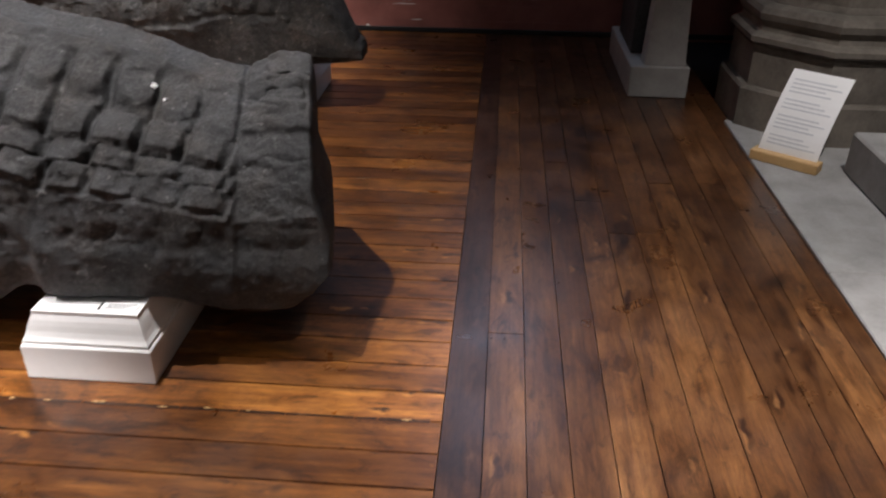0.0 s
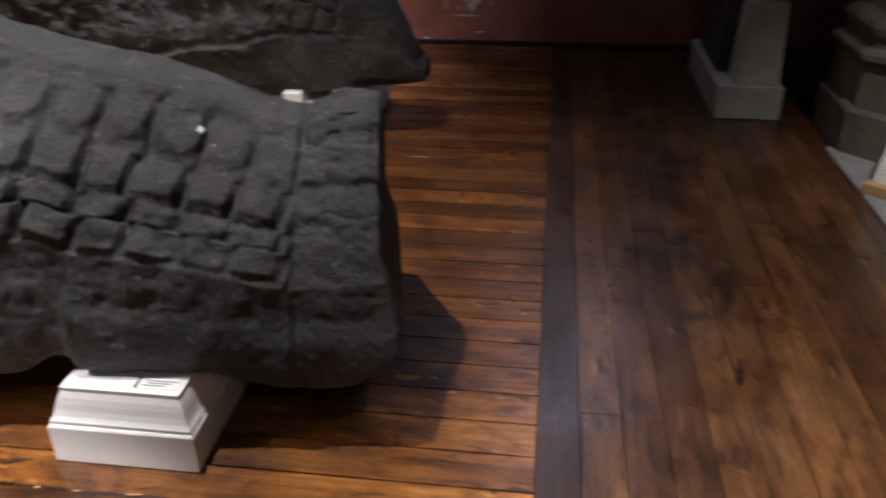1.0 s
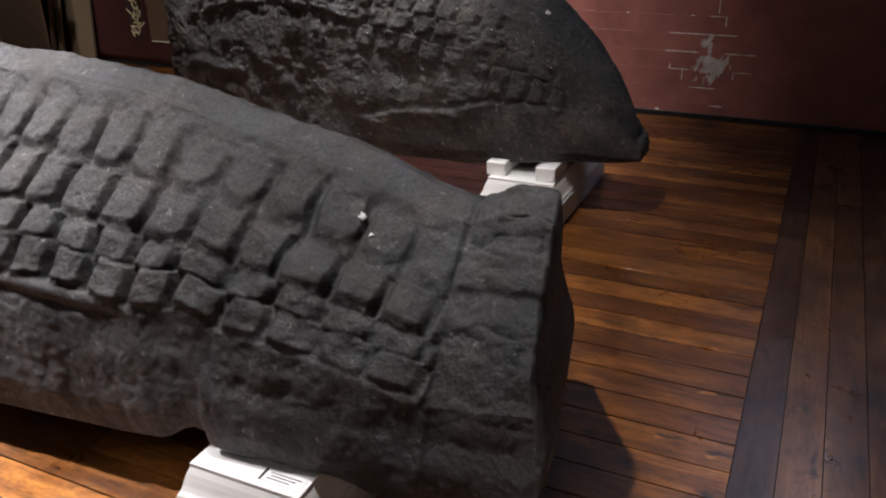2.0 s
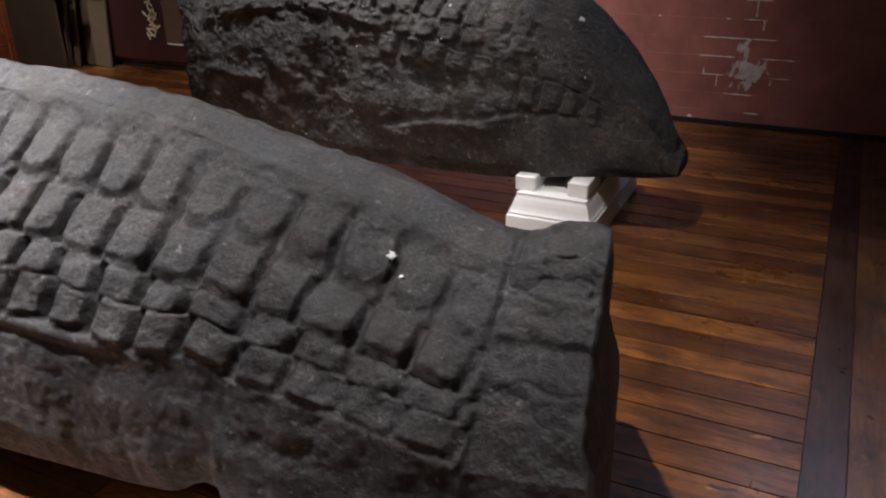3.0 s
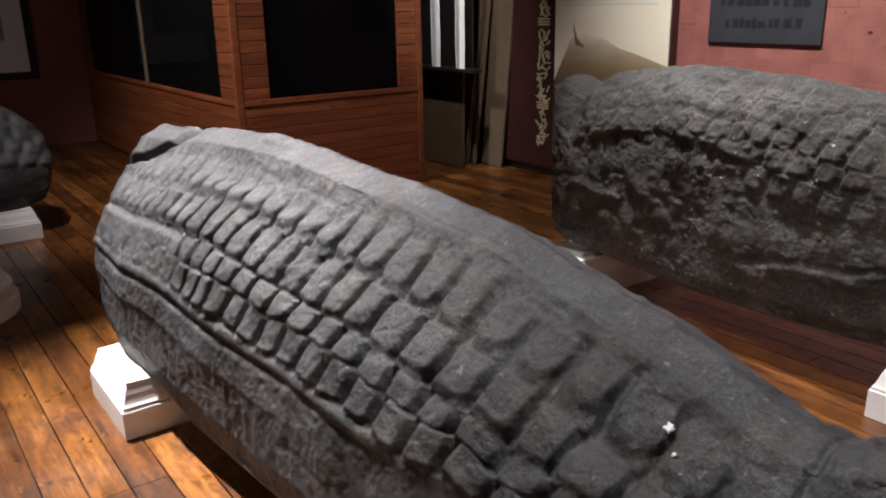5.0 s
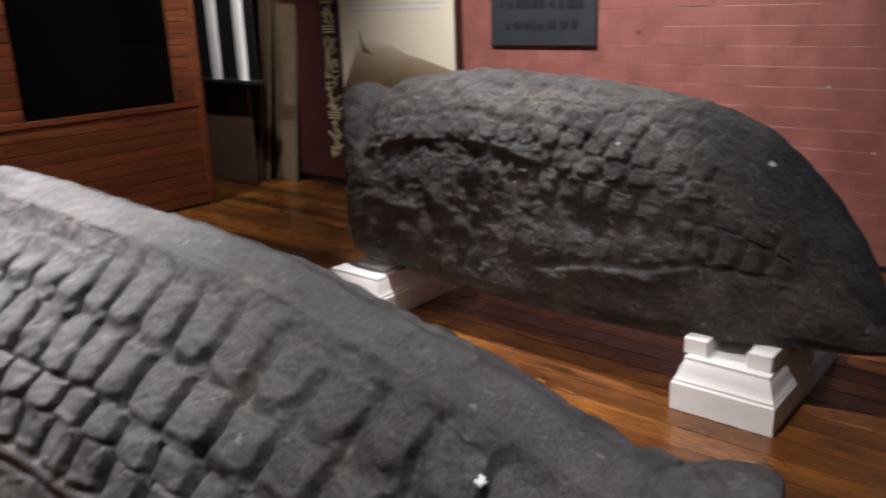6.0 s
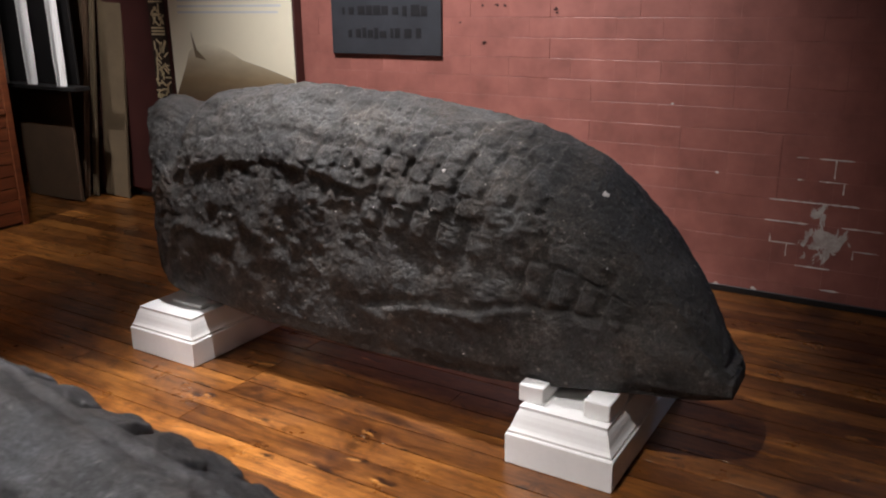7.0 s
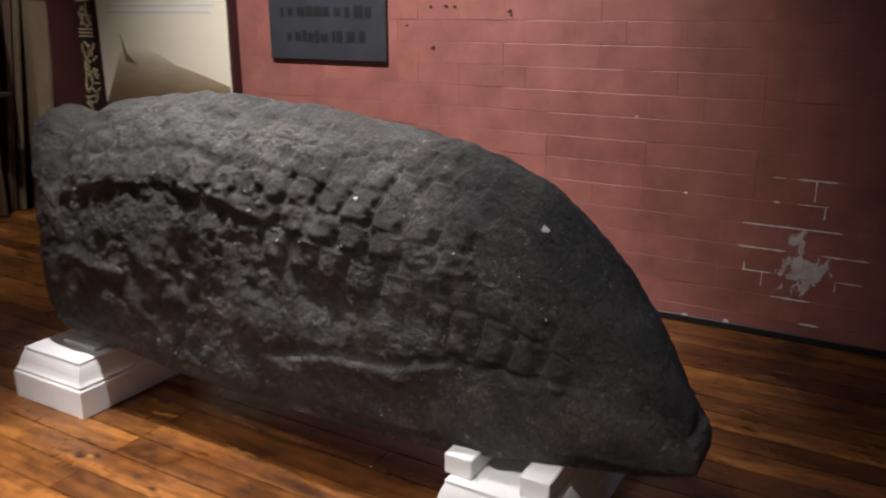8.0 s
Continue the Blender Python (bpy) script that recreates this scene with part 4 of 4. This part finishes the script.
column = empty("white_column", Matrix.Translation((-4.335, 2.26, 0)), label="slender white painted round column with a moulded base", category="column", kind="structure")
part("base", lathe([(0.325, 0.0), (0.335, 0.01), (0.335, 0.085), (0.325, 0.10), (0.30, 0.105), (0.315, 0.125), (0.315, 0.15), (0.295, 0.175), (0.255, 0.185), (0.235, 0.20), (0.225, 0.225), (0.20, 0.235)], (0, 0), 48), WHITE, column, smooth=False)
part("shaft", lathe([(0.185, 0.236), (0.17, 0.27), (0.155, 0.36), (0.15, 0.6), (0.14, 4.39)], (0, 0), 48), WHITE, column, smooth=True)

# ---- floor boards ----
def board_mesh(name, size, material, chamfer=0.0001):
    x, y, z = size
    return mesh_of(name, rings([[(-x / 2, -y / 2, -z), (x / 2, -y / 2, -z), (x / 2, y / 2, -z), (-x / 2, y / 2, -z)],
                                [(-x / 2, -y / 2, -chamfer), (x / 2, -y / 2, -chamfer), (x / 2, y / 2, -chamfer), (-x / 2, y / 2, -chamfer)],
                                [(-x / 2 + chamfer, -y / 2 + chamfer, 0), (x / 2 - chamfer, -y / 2 + chamfer, 0), (x / 2 - chamfer, y / 2 - chamfer, 0), (-x / 2 + chamfer, y / 2 - chamfer, 0)]]), material)


rnd = random.Random(5)
PW, EDGE = 0.118, 0.13
lengths = {}


def lay(size, centre, material, parent, tilt=(0, 0)):
    key = (round(size[0], 3), round(size[1], 3), material.name)
    if key not in lengths:
        lengths[key] = board_mesh("floor_board", (size[0], size[1], 0.022), material)
    ob = new("floor_board", lengths[key])
    ob.parent = parent
    ob.matrix_local = Matrix.Translation(centre) @ pose(0, 0, 0, tilt[0], tilt[1], 0)
    return ob


rest_boards = bmesh.new()
row, y = 0, -3.45
while y < WALL_Y:
    w = min(PW, WALL_Y - y)
    x = EDGE
    first = True
    while x > WEST + 0.05:
        n = rnd.choice((1.6, 2.4, 3.2, 4.0))
        if first and row % 2:
            n = 2.4
        n = min(n, x - WEST)
        n = round(n, 3)
        if y > 0.6 or x > -1:
            lay((n - 0.003, w - 0.0055), (x - n / 2, y + w / 2, rnd.uniform(-0.0004, 0.0004)), FLOOR_X, sub, (rnd.uniform(-0.05, 0.05), 0))
        else:
            n0 = len(rest_boards.verts)
            box((x - n + 0.003, y, -0.022), (x, y + w - 0.003, 0.0), bm=rest_boards)
        x -= n
        first = False
    y += PW
    row += 1
part("boards_behind", rest_boards, FLOOR_X, sub)["kind"] = "stuff"
PV, x = 0.1075, EDGE
while x < 1.40:
    y = -3.45 - rnd.uniform(0, 2)
    while y < WALL_Y:
        n = rnd.choice((3.6, 4.4, 5.2))
        lo, hi = max(y, -3.45), min(y + n, WALL_Y)
        if hi - lo > 0.1:
            lay((PV - 0.0026, round(hi - lo - 0.003, 3)), (x + PV / 2, (lo + hi) / 2, rnd.uniform(-0.0004, 0.0004)), FLOOR_EDGE if x < EDGE + 0.05 else FLOOR_Y, sub, (0, rnd.uniform(-0.05, 0.05)))
        y += n
    x += PV

# worn seam between two boards, with pale splinters along it
seam_y = -3.45 + PW * round((2.66 + 3.45) / PW)
seam = bmesh.new()
chips = bmesh.new()
sx = -1.62
while sx < EDGE - 0.03:
    n = rnd.uniform(0.03, 0.09)
    w = rnd.uniform(0.004, 0.009)
    box((sx, seam_y - w, 0.0004), (sx + n, seam_y + w * 0.6, 0.0012), bm=seam)
    if rnd.random() < 0.5:
        c0, n1, w1 = sx + rnd.uniform(0, 0.03), rnd.uniform(0.012, 0.035), rnd.uniform(0.002, 0.004)
        off = rnd.uniform(-0.004, 0.004)
        base = [chips.verts.new(v) for v in ((c0, seam_y + off, 0.0022), (c0 + n1 * 0.5, seam_y + off - w1, 0.0022), (c0 + n1, seam_y + off + 0.001, 0.0022), (c0 + n1 * 0.5, seam_y + off + w1, 0.0022))]
        tip = chips.verts.new((c0 + n1 * 0.45, seam_y + off, 0.005))
        for k in range(4):
            chips.faces.new((base[k], base[(k + 1) % 4], tip))
    sx += n * rnd.uniform(0.95, 1.1)
part("dark_seam", seam, FLOOR_EDGE, sub, "dark worn seam")
part("seam_splinters", chips, PINE, sub, "pale splinters along a seam")["kind"] = "stuff"

# ---- bricks of the north wall ----
CH, BL, FOOT_Z = 0.107, 0.246, -0.02
brick_mesh = {}


def brick(length):
    key = round(length, 3)
    if key not in brick_mesh:
        l, h, c, e = key / 2, (CH - 0.0006) / 2, 0.0011, 0.0022
        brick_mesh[key] = mesh_of("brick", rings([[(-l, 0.006, -h), (l, 0.006, -h), (l, 0.006, h), (-l, 0.006, h)], [(-l, c, -h), (l, c, -h), (l, c, h), (-l, c, h)],
                                                  [(-l + c, 0, -h + e), (l - c, 0, -h + e), (l - c, 0, h - e), (-l + c, 0, h - e)]]), BRICK)
    return brick_mesh[key]


count = 0
far = bmesh.new()
rnd = random.Random(9)
for course in range(24):
    z = FOOT_Z + CH * (course + 0.5)
    header = course % 4 == 2
    bl = BL / 2 if header else BL
    x = -5.7 - (BL / 2 if course % 2 else 0.0)
    while x < 3.3:
        if not (z > 2.15 and -0.35 < x + bl / 2 < 0.95):
            loc = Matrix.Translation((x + bl / 2, WALL_Y - 0.002 + rnd.uniform(-0.0016, 0.0016), z)) @ pose(0, 0, 0, rnd.uniform(-0.5, 0.5), rnd.uniform(-0.4, 0.4), rnd.uniform(-0.35, 0.35))
            if z < 1.5 and -3.3 < x < 1.0 and count < 320:
                ob = new("brick", brick(bl - 0.0004))
                ob.parent = wall_north
                ob.matrix_local = loc
                count += 1
            else:
                n0 = len(far.verts)
                far.from_mesh(brick(bl - 0.0004))
                far.verts.ensure_lookup_table()
                for v in far.verts[n0:]:
                    v.co = loc @ v.co
        x += bl
rest = part("brickwork", far, BRICK, wall_north)
rest["kind"] = "stuff"
# bare mortar where paint has flaked along the joints
rnd = random.Random(21)
for x, k, n in ((-0.41, 7, 0.155), (-0.56, 7, 0.05), (-0.415, 6, 0.12), (-0.56, 6, 0.025), (-0.49, 5, 0.40), (-0.60, 4, 0.20), (-0.265, 4, 0.18), (-0.61, 3, 0.12), (-0.24, 3, 0.11), (-0.46, 2, 0.16), (-0.37, 1, 0.08)):
    z = FOOT_Z + CH * k
    loops = []
    steps = max(3, int(n / 0.02))
    for i in range(steps + 1):
        h = 0.0032 * (0.3 + rnd.random()) * (0.3 if i in (0, steps) else 1)
        xx = x + n * (i / steps - 0.5)
        loops.append([(xx, WALL_Y - 0.0055, z - h), (xx, WALL_Y - 0.0055, z + h), (xx, WALL_Y + 0.004, z + h), (xx, WALL_Y + 0.004, z - h)])
    part("bare_joint", rings(loops), MORTAR, wall_north, "pale mortar showing through flaked paint")
for x, k, n in ((-0.412, 6.97, 0.085), (-0.666, 3.35, 0.04), (-0.587, 2.95, 0.06), (-0.29, 2.95, 0.035), (-0.366, 5.95, 0.05)):
    z = FOOT_Z + CH * k
    loops = []
    for i in range(5):
        h = 0.0032 * (0.3 + rnd.random())
        zz = z - n * i / 4
        loops.append([(x - h, WALL_Y - 0.0055, zz), (x + h, WALL_Y - 0.0055, zz), (x + h, WALL_Y + 0.004, zz), (x - h, WALL_Y + 0.004, zz)])
    part("bare_joint", rings(loops), MORTAR, wall_north, "pale mortar showing through flaked paint")

# small chips in the paint higher up
rnd = random.Random(31)
for x, z, r in ((-2.30, 1.434, 0.016), (-2.21, 1.436, 0.018), (-2.16, 1.434, 0.014), (-1.855, 1.413, 0.018), (-1.85, 1.395, 0.012), (-2.29, 1.231, 0.016), (-2.445, 1.342, 0.008), (-1.2, 0.95, 0.008), (-0.95, 0.62, 0.010), (-0.9, 0.035, 0.02), (-0.72, 0.04, 0.025)):
    loops = []
    ang = [i * math.pi / 5 for i in range(10)]
    rad = [r * rnd.uniform(0.4, 1.1) for _ in ang]
    for y, k in ((WALL_Y + 0.003, 1.0), (WALL_Y - 0.0058, 0.95)):
        loops.append([(x + q * k * math.cos(a), y, z + 0.6 * q * k * math.sin(a)) for a, q in zip(ang, rad)])
    part("paint_chip", rings(loops), MAROON if z > 1.1 else MORTAR, wall_north, "chip in the wall paint")
